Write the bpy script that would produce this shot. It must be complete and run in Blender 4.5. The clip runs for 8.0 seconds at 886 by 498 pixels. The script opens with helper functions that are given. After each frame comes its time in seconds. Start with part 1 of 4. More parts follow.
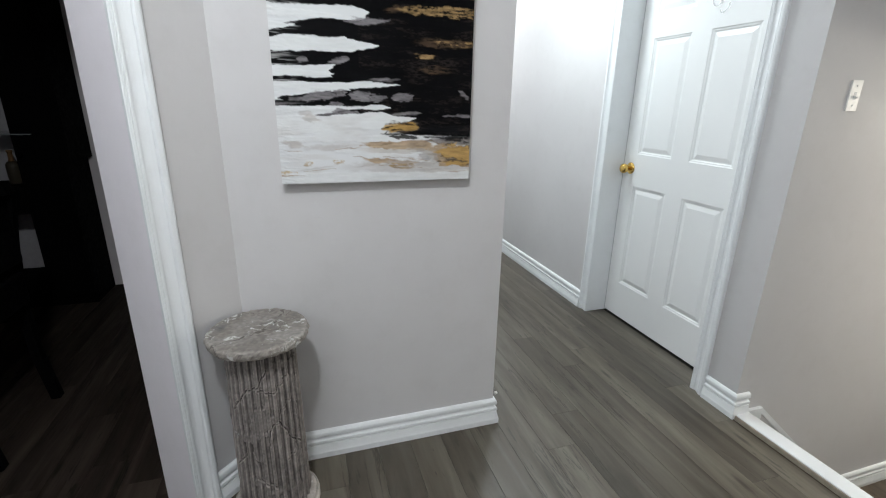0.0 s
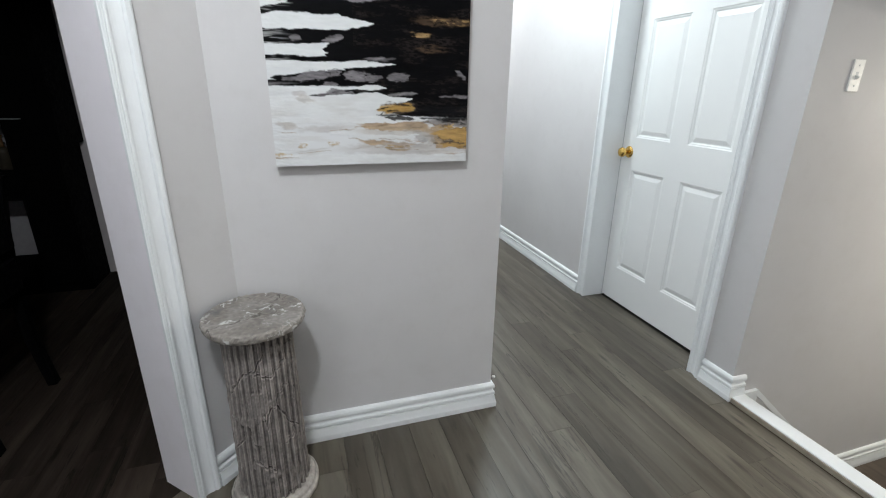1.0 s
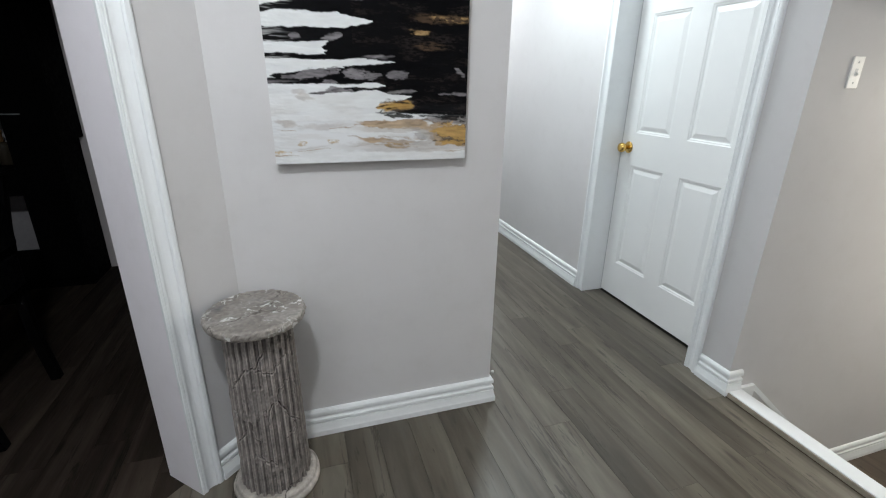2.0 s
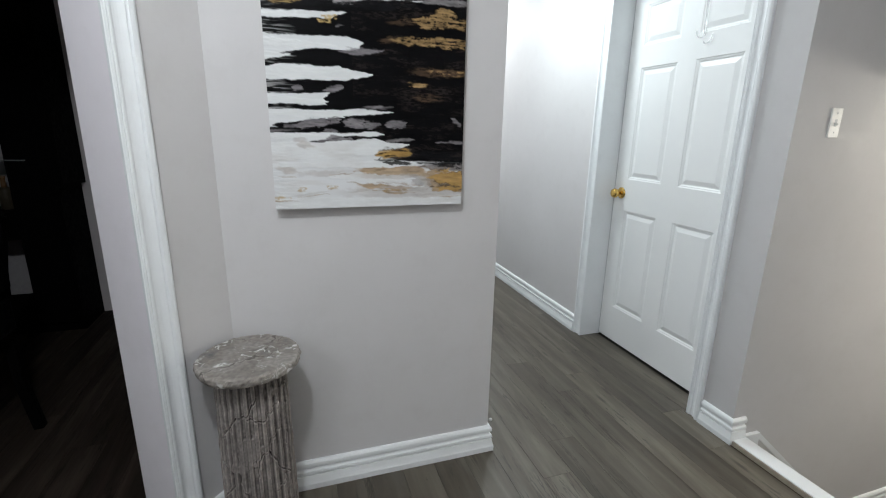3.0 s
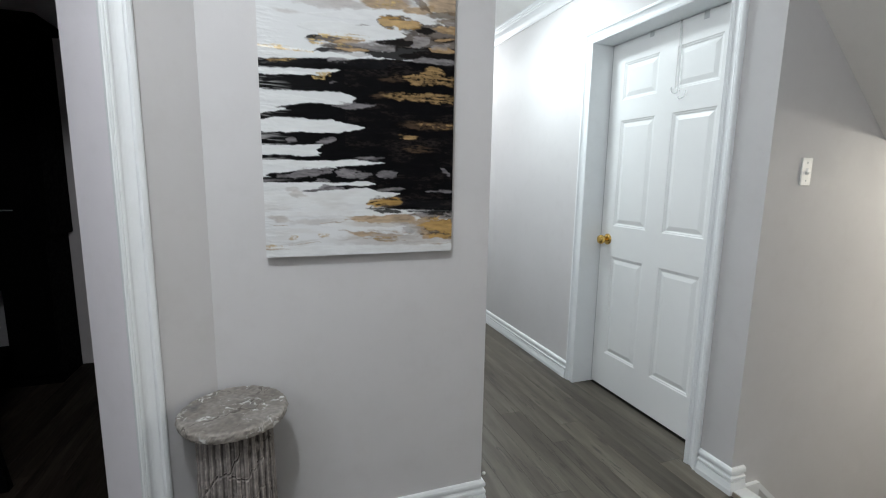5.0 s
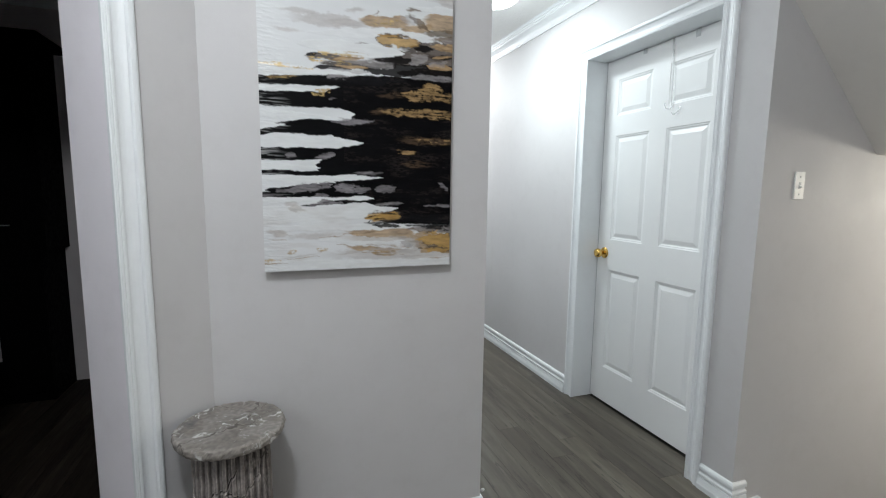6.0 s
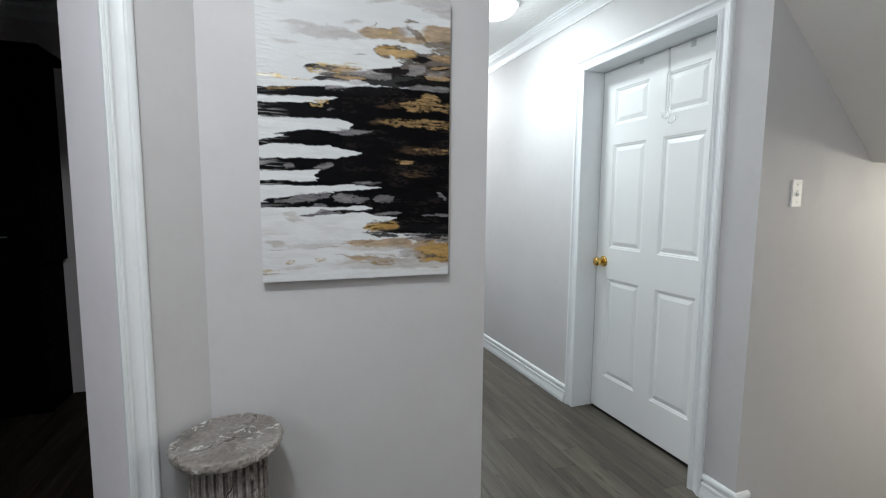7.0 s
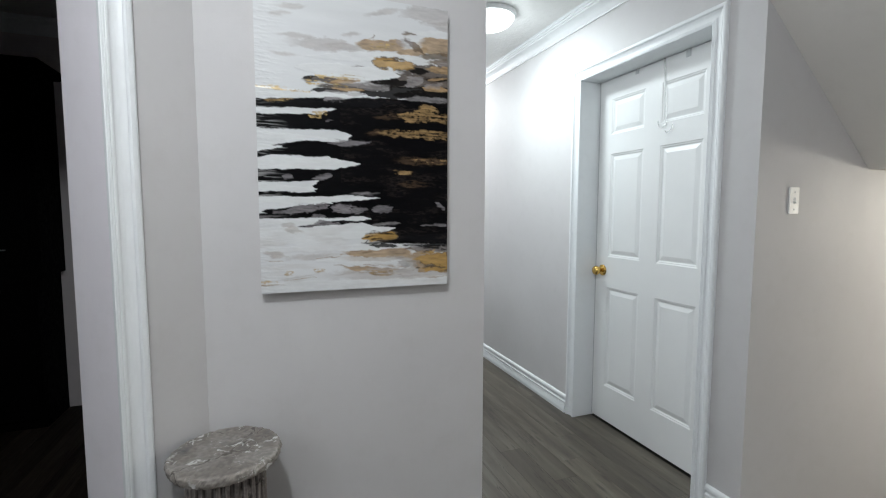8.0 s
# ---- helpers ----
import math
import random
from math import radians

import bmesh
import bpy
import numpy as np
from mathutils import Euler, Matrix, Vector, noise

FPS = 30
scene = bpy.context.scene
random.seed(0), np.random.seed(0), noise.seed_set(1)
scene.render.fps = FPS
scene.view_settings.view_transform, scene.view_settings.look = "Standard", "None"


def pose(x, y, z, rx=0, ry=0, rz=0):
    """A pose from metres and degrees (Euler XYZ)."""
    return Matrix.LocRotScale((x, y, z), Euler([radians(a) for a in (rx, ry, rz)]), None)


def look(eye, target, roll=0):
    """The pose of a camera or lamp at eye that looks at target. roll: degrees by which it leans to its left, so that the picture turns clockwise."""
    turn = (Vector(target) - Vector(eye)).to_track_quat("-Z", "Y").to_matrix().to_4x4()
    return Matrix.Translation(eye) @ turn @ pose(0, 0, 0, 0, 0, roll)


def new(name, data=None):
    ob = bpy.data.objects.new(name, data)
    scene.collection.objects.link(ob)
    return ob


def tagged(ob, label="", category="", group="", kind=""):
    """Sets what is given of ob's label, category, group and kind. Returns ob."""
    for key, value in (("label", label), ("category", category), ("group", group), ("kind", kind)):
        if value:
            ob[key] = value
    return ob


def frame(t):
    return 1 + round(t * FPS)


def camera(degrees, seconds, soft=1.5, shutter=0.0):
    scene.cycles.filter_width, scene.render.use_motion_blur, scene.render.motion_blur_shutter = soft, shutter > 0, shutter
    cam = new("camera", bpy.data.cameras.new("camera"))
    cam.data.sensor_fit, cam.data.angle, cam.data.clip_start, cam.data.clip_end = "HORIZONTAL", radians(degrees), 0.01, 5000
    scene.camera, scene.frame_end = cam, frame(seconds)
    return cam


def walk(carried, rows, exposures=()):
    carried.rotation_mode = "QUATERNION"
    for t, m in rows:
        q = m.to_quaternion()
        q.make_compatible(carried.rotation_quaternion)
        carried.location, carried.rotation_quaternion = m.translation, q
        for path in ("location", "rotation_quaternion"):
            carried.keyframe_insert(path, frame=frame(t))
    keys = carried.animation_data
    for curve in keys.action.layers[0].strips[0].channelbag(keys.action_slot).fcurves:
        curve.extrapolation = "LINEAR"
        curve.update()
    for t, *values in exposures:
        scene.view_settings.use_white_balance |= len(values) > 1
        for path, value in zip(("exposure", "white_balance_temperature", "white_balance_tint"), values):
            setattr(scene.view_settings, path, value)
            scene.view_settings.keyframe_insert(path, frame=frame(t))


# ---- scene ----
PATH = [
    (0, (-0.184, -0.088, 1.276), (0.395, 1.725, 0.664), 1.1),
    (0.5, (-0.18, -0.082, 1.269), (0.401, 1.726, 0.641), 1.1),
    (1, (-0.181, -0.08, 1.259), (0.405, 1.713, 0.595), 1.0),
    (2.3, (-0.179, -0.087, 1.277), (0.403, 1.696, 0.584), 1.0),
    (2.5, (-0.179, -0.088, 1.277), (0.411, 1.716, 0.647), 0.9),
    (3, (-0.182, -0.092, 1.278), (0.429, 1.743, 0.768), 1.1),
    (3.5, (-0.181, -0.089, 1.278), (0.447, 1.756, 0.829), 1.2),
    (4, (-0.18, -0.089, 1.277), (0.462, 1.763, 0.88), 1.2),
    (4.5, (-0.184, -0.094, 1.278), (0.471, 1.763, 0.929), 1.0),
    (6, (-0.194, -0.105, 1.28), (0.486, 1.76, 1.033), 0.8),
    (6.5, (-0.193, -0.104, 1.279), (0.49, 1.762, 1.053), 0.6),
    (7, (-0.192, -0.103, 1.279), (0.493, 1.765, 1.074), 0.5),
    (7.5, (-0.192, -0.103, 1.279), (0.495, 1.767, 1.095), 0.3),
    (8, (-0.191, -0.102, 1.279), (0.499, 1.768, 1.117), 0.1),
]
cam = camera(88.3, 8.0, soft=1.1)
walk(cam, [(t, look(eye, target, roll)) for t, eye, target, roll in PATH],
     exposures=[(0, 0.36), (1.0, 0.40), (2.5, 0.29), (3.5, 0.14), (4.5, 0.10), (6.0, 0.06), (8.0, 0.04)])

# ---------------------------------------------------------------- world and lamps
world = bpy.data.worlds.new("world")
scene.world = world
world.use_nodes = True
world.node_tree.nodes["Background"].inputs[0].default_value = (0.02, 0.022, 0.028, 1)
world.node_tree.nodes["Background"].inputs[1].default_value = 0.3
scene.view_settings.exposure = 0.0


def lamp(name, place, watts, colour, radius):
    data = bpy.data.lights.new(name, "POINT")
    data.energy, data.color, data.shadow_soft_size = watts, colour, radius
    ob = new(name, data)
    ob.location = place
    return ob


HALL = (1.03, 2.42)
ROOM = (-0.38, 0.02)
REAR = (-1.60, -0.95)
HALL_END = (1.03, 4.25)
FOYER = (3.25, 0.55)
lamp("hall_bulb", (*HALL, 2.32), 2.2, (0.86, 0.97, 1.0), 0.10)
bowl = bpy.data.lights.new("hall_bowl", "AREA")
bowl.shape, bowl.size, bowl.energy, bowl.color = "DISK", 0.24, 12.3, (0.86, 0.97, 1.0)
new("hall_bowl", bowl).location = (*HALL, 2.385)
lamp("room_bulb", (*ROOM, 2.30), 41.0, (0.925, 0.968, 1.0), 0.06)
# Fill lamp behind the camera, added to lift the jamb and walls.
lamp("rear_fill", (*REAR, 2.18), 18, (0.925, 0.968, 1.0), 0.24)
# Fill lamp out of view down the hall, added to even out its wall.
lamp("hall_end_fill", (*HALL_END, 2.30), 34, (0.94, 0.98, 1.0), 0.12)
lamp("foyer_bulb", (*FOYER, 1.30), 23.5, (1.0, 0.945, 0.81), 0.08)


# ---------------------------------------------------------------- materials
def nodes_of(name, rough=0.5, metal=0.0, spec=0.5):
    mat = bpy.data.materials.new(name)
    mat.use_nodes = True
    nt = mat.node_tree
    b = nt.nodes["Principled BSDF"]
    b.inputs["Roughness"].default_value, b.inputs["Metallic"].default_value = rough, metal
    b.inputs["Specular IOR Level"].default_value = spec
    return mat, nt, b


def add(nt, kind, **values):
    n = nt.nodes.new(kind)
    for key, v in values.items():
        n.inputs[key.replace("_", " ")].default_value = v
    return n


def mapped(nt, scale=(1, 1, 1), space="Object"):
    tc, mp = nt.nodes.new("ShaderNodeTexCoord"), nt.nodes.new("ShaderNodeMapping")
    mp.inputs["Scale"].default_value = scale
    nt.links.new(tc.outputs[space], mp.inputs["Vector"])
    return mp


def noise_tex(nt, vec, scale, detail=4.0, rough=0.55, distort=0.0):
    n = add(nt, "ShaderNodeTexNoise", Scale=scale, Detail=detail, Roughness=rough, Distortion=distort)
    nt.links.new(vec, n.inputs["Vector"])
    return n


def ramp(nt, fac, stops):
    r = nt.nodes.new("ShaderNodeValToRGB")
    els = r.color_ramp.elements
    while len(els) < len(stops):
        els.new(0.5)
    for e, (p, c) in zip(els, stops):
        e.position, e.color = p, (*c, 1) if len(c) == 3 else c
    nt.links.new(fac, r.inputs["Fac"])
    return r


def mix(nt, fac, a, b, mode="MIX"):
    m = nt.nodes.new("ShaderNodeMix")
    m.data_type, m.blend_type = "RGBA", mode
    for sock, v in ((m.inputs["Factor"], fac), (m.inputs["A"], a), (m.inputs["B"], b)):
        if isinstance(v, bpy.types.NodeSocket):
            nt.links.new(v, sock)
        elif isinstance(v, (int, float)):
            sock.default_value = v
        else:
            sock.default_value = (*v, 1)
    return m.outputs["Result"]


def bump(nt, b, height, strength=0.2, distance=0.002, before=None):
    n = add(nt, "ShaderNodeBump", Strength=strength, Distance=distance)
    nt.links.new(height, n.inputs["Height"])
    if before:
        nt.links.new(before.outputs[0], n.inputs["Normal"])
    nt.links.new(n.outputs[0], b.inputs["Normal"])
    return n


def paint(name, colour, rough, roller=260.0, relief=0.12, spread=0.03, spec=0.4, deep=0.0015):
    """Rolled or brushed paint: a fine stipple, broad faint unevenness in tone and gloss."""
    mat, nt, b = nodes_of(name, rough, 0, spec)
    mp = mapped(nt)
    broad, fine = noise_tex(nt, mp.outputs[0], 1.7, 5), noise_tex(nt, mp.outputs[0], roller, 3)
    scuff = noise_tex(nt, mp.outputs[0], 11, 6, 0.7)
    lo, hi = [c * (1 - spread) for c in colour], [min(1, c * (1 + spread)) for c in colour]
    base = ramp(nt, broad.outputs["Fac"], [(0.3, lo), (0.7, hi)])
    marks = ramp(nt, scuff.outputs["Fac"], [(0.3, (0.93, 0.925, 0.92)), (0.5, (1, 1, 1))])
    nt.links.new(mix(nt, 0.5, base.outputs[0], marks.outputs[0], "MULTIPLY"), b.inputs["Base Color"])
    r = ramp(nt, scuff.outputs["Fac"], [(0.3, (rough * 0.85,) * 3), (0.75, (min(1, rough * 1.15),) * 3)])
    nt.links.new(r.outputs[0], b.inputs["Roughness"])
    n1 = bump(nt, b, fine.outputs["Fac"], relief, deep)
    bump(nt, b, broad.outputs["Fac"], 0.08, 0.01, n1)
    return mat


WALL = paint("greige_wall_paint", (0.581, 0.574, 0.578), 0.62)
# White jamb gloss with the lilac cast of its light mixed into the colour.
JAMB = paint("lilac_lit_white_gloss", (0.84, 0.815, 0.86), 0.45, 120, 0.05, 0.015, 0.5)
TRIM = paint("white_trim_gloss", (0.785, 0.812, 0.828), 0.42, 120, 0.05, 0.015, 0.5)
SOFFIT = paint("warm_white_soffit_paint", (0.70, 0.68, 0.645), 0.75, 75, 0.3, 0.02, 0.2)
CEIL = paint("white_ceiling_stipple", (0.78, 0.78, 0.77), 0.85, 42, 0.9, 0.02, 0.2, 0.006)
DIMWALL = paint("pale_grey_wall_paint", (0.68, 0.64, 0.645), 0.65)


def door_white():
    """Moulded door skin: white semi-gloss with an embossed upright grain."""
    mat, nt, b = nodes_of("door_white_semigloss", 0.36)
    mp = mapped(nt, (60, 90, 3.2))
    grain = noise_tex(nt, mp.outputs[0], 3.0, 6, 0.6, 0.6)
    broad = noise_tex(nt, mapped(nt).outputs[0], 2.3, 5)
    c = ramp(nt, broad.outputs["Fac"], [(0.3, (0.77, 0.785, 0.79)), (0.7, (0.81, 0.82, 0.82))])
    nt.links.new(c.outputs[0], b.inputs["Base Color"])
    bump(nt, b, grain.outputs["Fac"], 0.16, 0.0012)
    return mat


DOOR = door_white()


def laminate(name, dark, mid, light, streak, rough, spec=0.45):
    """Grey oak laminate: each plank has its own tone, long grain, dark heart streaks and knots along y."""
    mat, nt, b = nodes_of(name, rough, 0, spec)
    info = nt.nodes.new("ShaderNodeObjectInfo")
    tc = nt.nodes.new("ShaderNodeTexCoord")
    shift = nt.nodes.new("ShaderNodeVectorMath")
    shift.operation = "MULTIPLY_ADD"
    spread = nt.nodes.new("ShaderNodeCombineXYZ")
    for i, k in enumerate((37.0, 91.0, 13.0)):
        m = nt.nodes.new("ShaderNodeMath")
        m.operation = "MULTIPLY"
        m.inputs[1].default_value = k
        nt.links.new(info.outputs["Random"], m.inputs[0])
        nt.links.new(m.outputs[0], spread.inputs[i])
    shift.inputs[1].default_value = (1, 1, 1)
    nt.links.new(tc.outputs["Object"], shift.inputs[0])
    nt.links.new(spread.outputs[0], shift.inputs[2])

    def vec(scale):
        mp = nt.nodes.new("ShaderNodeMapping")
        mp.inputs["Scale"].default_value = scale
        nt.links.new(shift.outputs[0], mp.inputs["Vector"])
        return mp.outputs[0]

    cloud = noise_tex(nt, vec((15, 1.3, 1)), 1.0, 3, 0.5, 0.5)
    smudge = noise_tex(nt, vec((24, 5.5, 1)), 1.0, 4, 0.6, 0.9)
    grain = noise_tex(nt, vec((130, 7, 1)), 1.0, 6, 0.65, 0.5)
    heart = noise_tex(nt, vec((34, 2.6, 1)), 1.0, 5, 0.62, 0.5)
    where = noise_tex(nt, vec((5, 1.2, 1)), 1.0, 2)
    tone = ramp(nt, cloud.outputs["Fac"], [(0.33, dark), (0.5, mid), (0.66, light)])
    hue = ramp(nt, info.outputs["Random"], [(0.0, (0.70, 0.69, 0.69)), (0.35, (0.92, 0.91, 0.90)), (0.7, (1.0, 1.0, 1.0)), (1.0, (1.26, 1.25, 1.23))])
    c = mix(nt, 1.0, tone.outputs[0], hue.outputs[0], "MULTIPLY")
    g = ramp(nt, grain.outputs["Fac"], [(0.32, (0.82, 0.81, 0.80)), (0.6, (1.05, 1.05, 1.05))])
    c = mix(nt, 0.10, c, g.outputs[0], "MULTIPLY")
    sm = ramp(nt, smudge.outputs["Fac"], [(0.34, (0.74, 0.72, 0.70)), (0.52, (1.0, 1.0, 1.0)), (0.70, (1.16, 1.15, 1.13))])
    c = mix(nt, 0.45, c, sm.outputs[0], "MULTIPLY")
    fleck = noise_tex(nt, vec((60, 9, 1)), 1.0, 4, 0.6, 1.0)
    fl = ramp(nt, fleck.outputs["Fac"], [(0.66, (0, 0, 0)), (0.72, (0.65, 0.65, 0.65))])
    c = mix(nt, fl.outputs[0], c, streak)
    vor = nt.nodes.new("ShaderNodeTexVoronoi")
    vor.inputs["Scale"].default_value = 1.0
    nt.links.new(vec((11, 2.3, 1)), vor.inputs["Vector"])
    knot = ramp(nt, vor.outputs["Distance"], [(0.05, (0.7, 0.7, 0.7)), (0.13, (0, 0, 0))])
    c = mix(nt, knot.outputs[0], c, streak)
    h = ramp(nt, heart.outputs["Fac"], [(0.0, (1, 1, 1)), (0.555, (0, 0, 0)), (0.585, (1, 1, 1)), (0.625, (0, 0, 0))])
    h.color_ramp.elements[0].color = (0, 0, 0, 1)
    wh = ramp(nt, where.outputs["Fac"], [(0.46, (0, 0, 0)), (0.55, (0.85, 0.85, 0.85))])
    c = mix(nt, mix(nt, 1.0, h.outputs[0], wh.outputs[0], "MULTIPLY"), c, streak)
    nt.links.new(c, b.inputs["Base Color"])
    r = ramp(nt, grain.outputs["Fac"], [(0.3, (rough * 1.2,) * 3), (0.7, (rough * 0.85,) * 3)])
    nt.links.new(r.outputs[0], b.inputs["Roughness"])
    bump(nt, b, grain.outputs["Fac"], 0.08, 0.0008)
    return mat


LAMINATE = laminate("grey_oak_laminate", (0.063, 0.053, 0.040), (0.095, 0.082, 0.063), (0.135, 0.121, 0.098), (0.022, 0.018, 0.013), 0.36)
# Shaded copy of the hall laminate: the side room's darkness is put into its colour.
SHADED_LAMINATE = laminate("shaded_oak_laminate", (0.017, 0.0125, 0.0095), (0.027, 0.020, 0.0155), (0.044, 0.034, 0.027), (0.005, 0.004, 0.003), 0.6, 0.12)


def plain(name, colour, rough, metal=0.0, wear=0.08, scale=40.0, relief=0.05, spec=0.5):
    mat, nt, b = nodes_of(name, rough, metal, spec)
    n = noise_tex(nt, mapped(nt).outputs[0], scale, 5, 0.6)
    c = ramp(nt, n.outputs["Fac"], [(0.3, [v * (1 - wear) for v in colour]), (0.7, [min(1, v * (1 + wear)) for v in colour])])
    nt.links.new(c.outputs[0], b.inputs["Base Color"])
    r = ramp(nt, n.outputs["Fac"], [(0.3, (rough * 0.8,) * 3), (0.7, (min(1, rough * 1.25),) * 3)])
    nt.links.new(r.outputs[0], b.inputs["Roughness"])
    bump(nt, b, n.outputs["Fac"], relief, 0.001)
    return mat


BRASS = plain("polished_brass", (0.72, 0.47, 0.14), 0.16, 1.0, 0.1)
PLASTIC = plain("white_plastic", (0.78, 0.78, 0.76), 0.35)
SLOT = plain("grey_plastic", (0.25, 0.25, 0.25), 0.5)
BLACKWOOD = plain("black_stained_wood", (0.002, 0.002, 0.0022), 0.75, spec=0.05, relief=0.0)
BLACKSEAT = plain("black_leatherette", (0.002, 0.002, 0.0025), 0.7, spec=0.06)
PALEBACK = plain("pale_grey_back_panel", (0.34, 0.33, 0.345), 0.6)
LIPGREY = plain("pale_glass_edge", (0.20, 0.22, 0.22), 0.3)
AMBERGLASS = plain("amber_glaze", (0.16, 0.09, 0.04), 0.3)
BOTTLE = plain("brown_bottle_glaze", (0.05, 0.042, 0.03), 0.4, spec=0.2)
RIMWHITE = plain("white_enamel", (0.78, 0.79, 0.79), 0.35)
CLIPGREY = plain("pale_grey_plastic", (0.50, 0.52, 0.53), 0.4)
RUBBER = plain("white_rubber", (0.75, 0.74, 0.72), 0.6)
REDUCER = plain("bare_beige_edge", (0.30, 0.26, 0.21), 0.6, 0, 0.22, 30)
# Dark brown that puts the shade of the nosing's gap into a strip.
GAPSHADE = plain("brown_gap_shade", (0.055, 0.042, 0.030), 0.85, 0, 0.4, 60, 0.2, 0.2)
GAPDARK = plain("dark_subfloor", (0.02, 0.018, 0.016), 0.9)
CANVAS = plain("raw_canvas", (0.55, 0.53, 0.50), 0.8, 0, 0.06, 300, 0.3)


def glass_mat(name, tint, rough=0.0):
    mat, nt, b = nodes_of(name, rough)
    b.inputs["Base Color"].default_value = (*tint, 1)
    b.inputs["Transmission Weight"].default_value = 1.0
    b.inputs["IOR"].default_value = 1.45
    return mat


GLASS = glass_mat("clear_glass", (0.92, 0.97, 0.96))
CLEARPLASTIC, nt_, b_ = nodes_of("translucent_plastic", 0.5)
b_.inputs["Base Color"].default_value = (0.84, 0.86, 0.86, 1)
film_, see_ = nt_.nodes.new("ShaderNodeMixShader"), nt_.nodes.new("ShaderNodeBsdfTransparent")
film_.inputs["Fac"].default_value = 0.3
nt_.links.new(see_.outputs[0], film_.inputs[1])
nt_.links.new(b_.outputs[0], film_.inputs[2])
nt_.links.new(film_.outputs[0], nt_.nodes["Material Output"].inputs["Surface"])

GLOW, nt_, b_ = nodes_of("lit_opal_glass", 0.4)
b_.inputs["Base Color"].default_value = (0.9, 0.92, 0.93, 1)
b_.inputs["Emission Color"].default_value = (0.92, 0.98, 1.0, 1)
b_.inputs["Emission Strength"].default_value = 5.0


def stone_mat(name, chip_at, chip_scale, tone, crack_scale, hollow_shade, kept, spread):
    """Cast plaster: grey and brown stain, chalky chips, shade in hollows and light on ridges put into the colour, thin
    dark cracks.
    """
    mat, nt, b = nodes_of(name, 0.8, 0, 0.25)
    mp = mapped(nt)
    big, mid, fine = (noise_tex(nt, mp.outputs[0], s, 6, 0.65) for s in (11, 38, 170))
    c = ramp(nt, big.outputs["Fac"], [(0.30, [v * (1 - spread) for v in tone]), (0.5, tone), (0.70, [v * (1 + spread) for v in tone])]).outputs[0]
    m = ramp(nt, mid.outputs["Fac"], [(0.30, (0.55, 0.55, 0.57)), (0.62, (1.08, 1.07, 1.06))])
    c = mix(nt, 0.8, c, m.outputs[0], "MULTIPLY")
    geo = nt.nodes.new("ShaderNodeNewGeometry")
    # Pointiness paints shade into the flutes and light along the ridges.
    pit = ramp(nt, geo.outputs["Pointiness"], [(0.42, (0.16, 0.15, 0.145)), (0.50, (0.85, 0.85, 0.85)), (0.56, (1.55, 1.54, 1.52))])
    c = mix(nt, hollow_shade, c, pit.outputs[0], "MULTIPLY")
    chips = ramp(nt, noise_tex(nt, mp.outputs[0], chip_scale, 9, 0.74, 0.8).outputs["Fac"], [(chip_at, (0, 0, 0)), (chip_at + 0.05, (1, 1, 1))])
    c = mix(nt, mix(nt, 1.0, chips.outputs[0], (0.8, 0.8, 0.8), "MULTIPLY"), c, (0.74, 0.73, 0.715))
    warp, jag = noise_tex(nt, mp.outputs[0], 9, 3), noise_tex(nt, mp.outputs[0], 60, 3)
    w = mix(nt, 0.11, mp.outputs[0], warp.outputs["Color"], "ADD")
    w = mix(nt, 0.018, w, jag.outputs["Color"], "ADD")
    vor = nt.nodes.new("ShaderNodeTexVoronoi")
    vor.feature = "DISTANCE_TO_EDGE"
    vor.inputs["Scale"].default_value = crack_scale
    nt.links.new(w, vor.inputs["Vector"])
    crack = ramp(nt, vor.outputs["Distance"], [(0.0, (0.9, 0.9, 0.9)), (0.006, (0.8, 0.8, 0.8)), (0.013, (0, 0, 0))])
    keep = ramp(nt, noise_tex(nt, mp.outputs[0], 5.0, 2).outputs["Fac"], [(kept, (0, 0, 0)), (kept + 0.05, (1, 1, 1))])
    k = mix(nt, 1.0, crack.outputs[0], keep.outputs[0], "MULTIPLY")
    c = mix(nt, k, c, (0.028, 0.026, 0.025))
    nt.links.new(c, b.inputs["Base Color"])
    n1 = bump(nt, b, mid.outputs["Fac"], 0.7, 0.005)
    n2 = bump(nt, b, fine.outputs["Fac"], 0.5, 0.002, n1)
    n3 = bump(nt, b, chips.outputs[0], 0.5, 0.002, n2)
    inv = nt.nodes.new("ShaderNodeInvert")
    nt.links.new(k, inv.inputs["Color"])
    bump(nt, b, inv.outputs[0], 0.9, 0.005, n3)
    return mat


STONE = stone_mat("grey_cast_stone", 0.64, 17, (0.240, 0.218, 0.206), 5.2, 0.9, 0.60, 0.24)


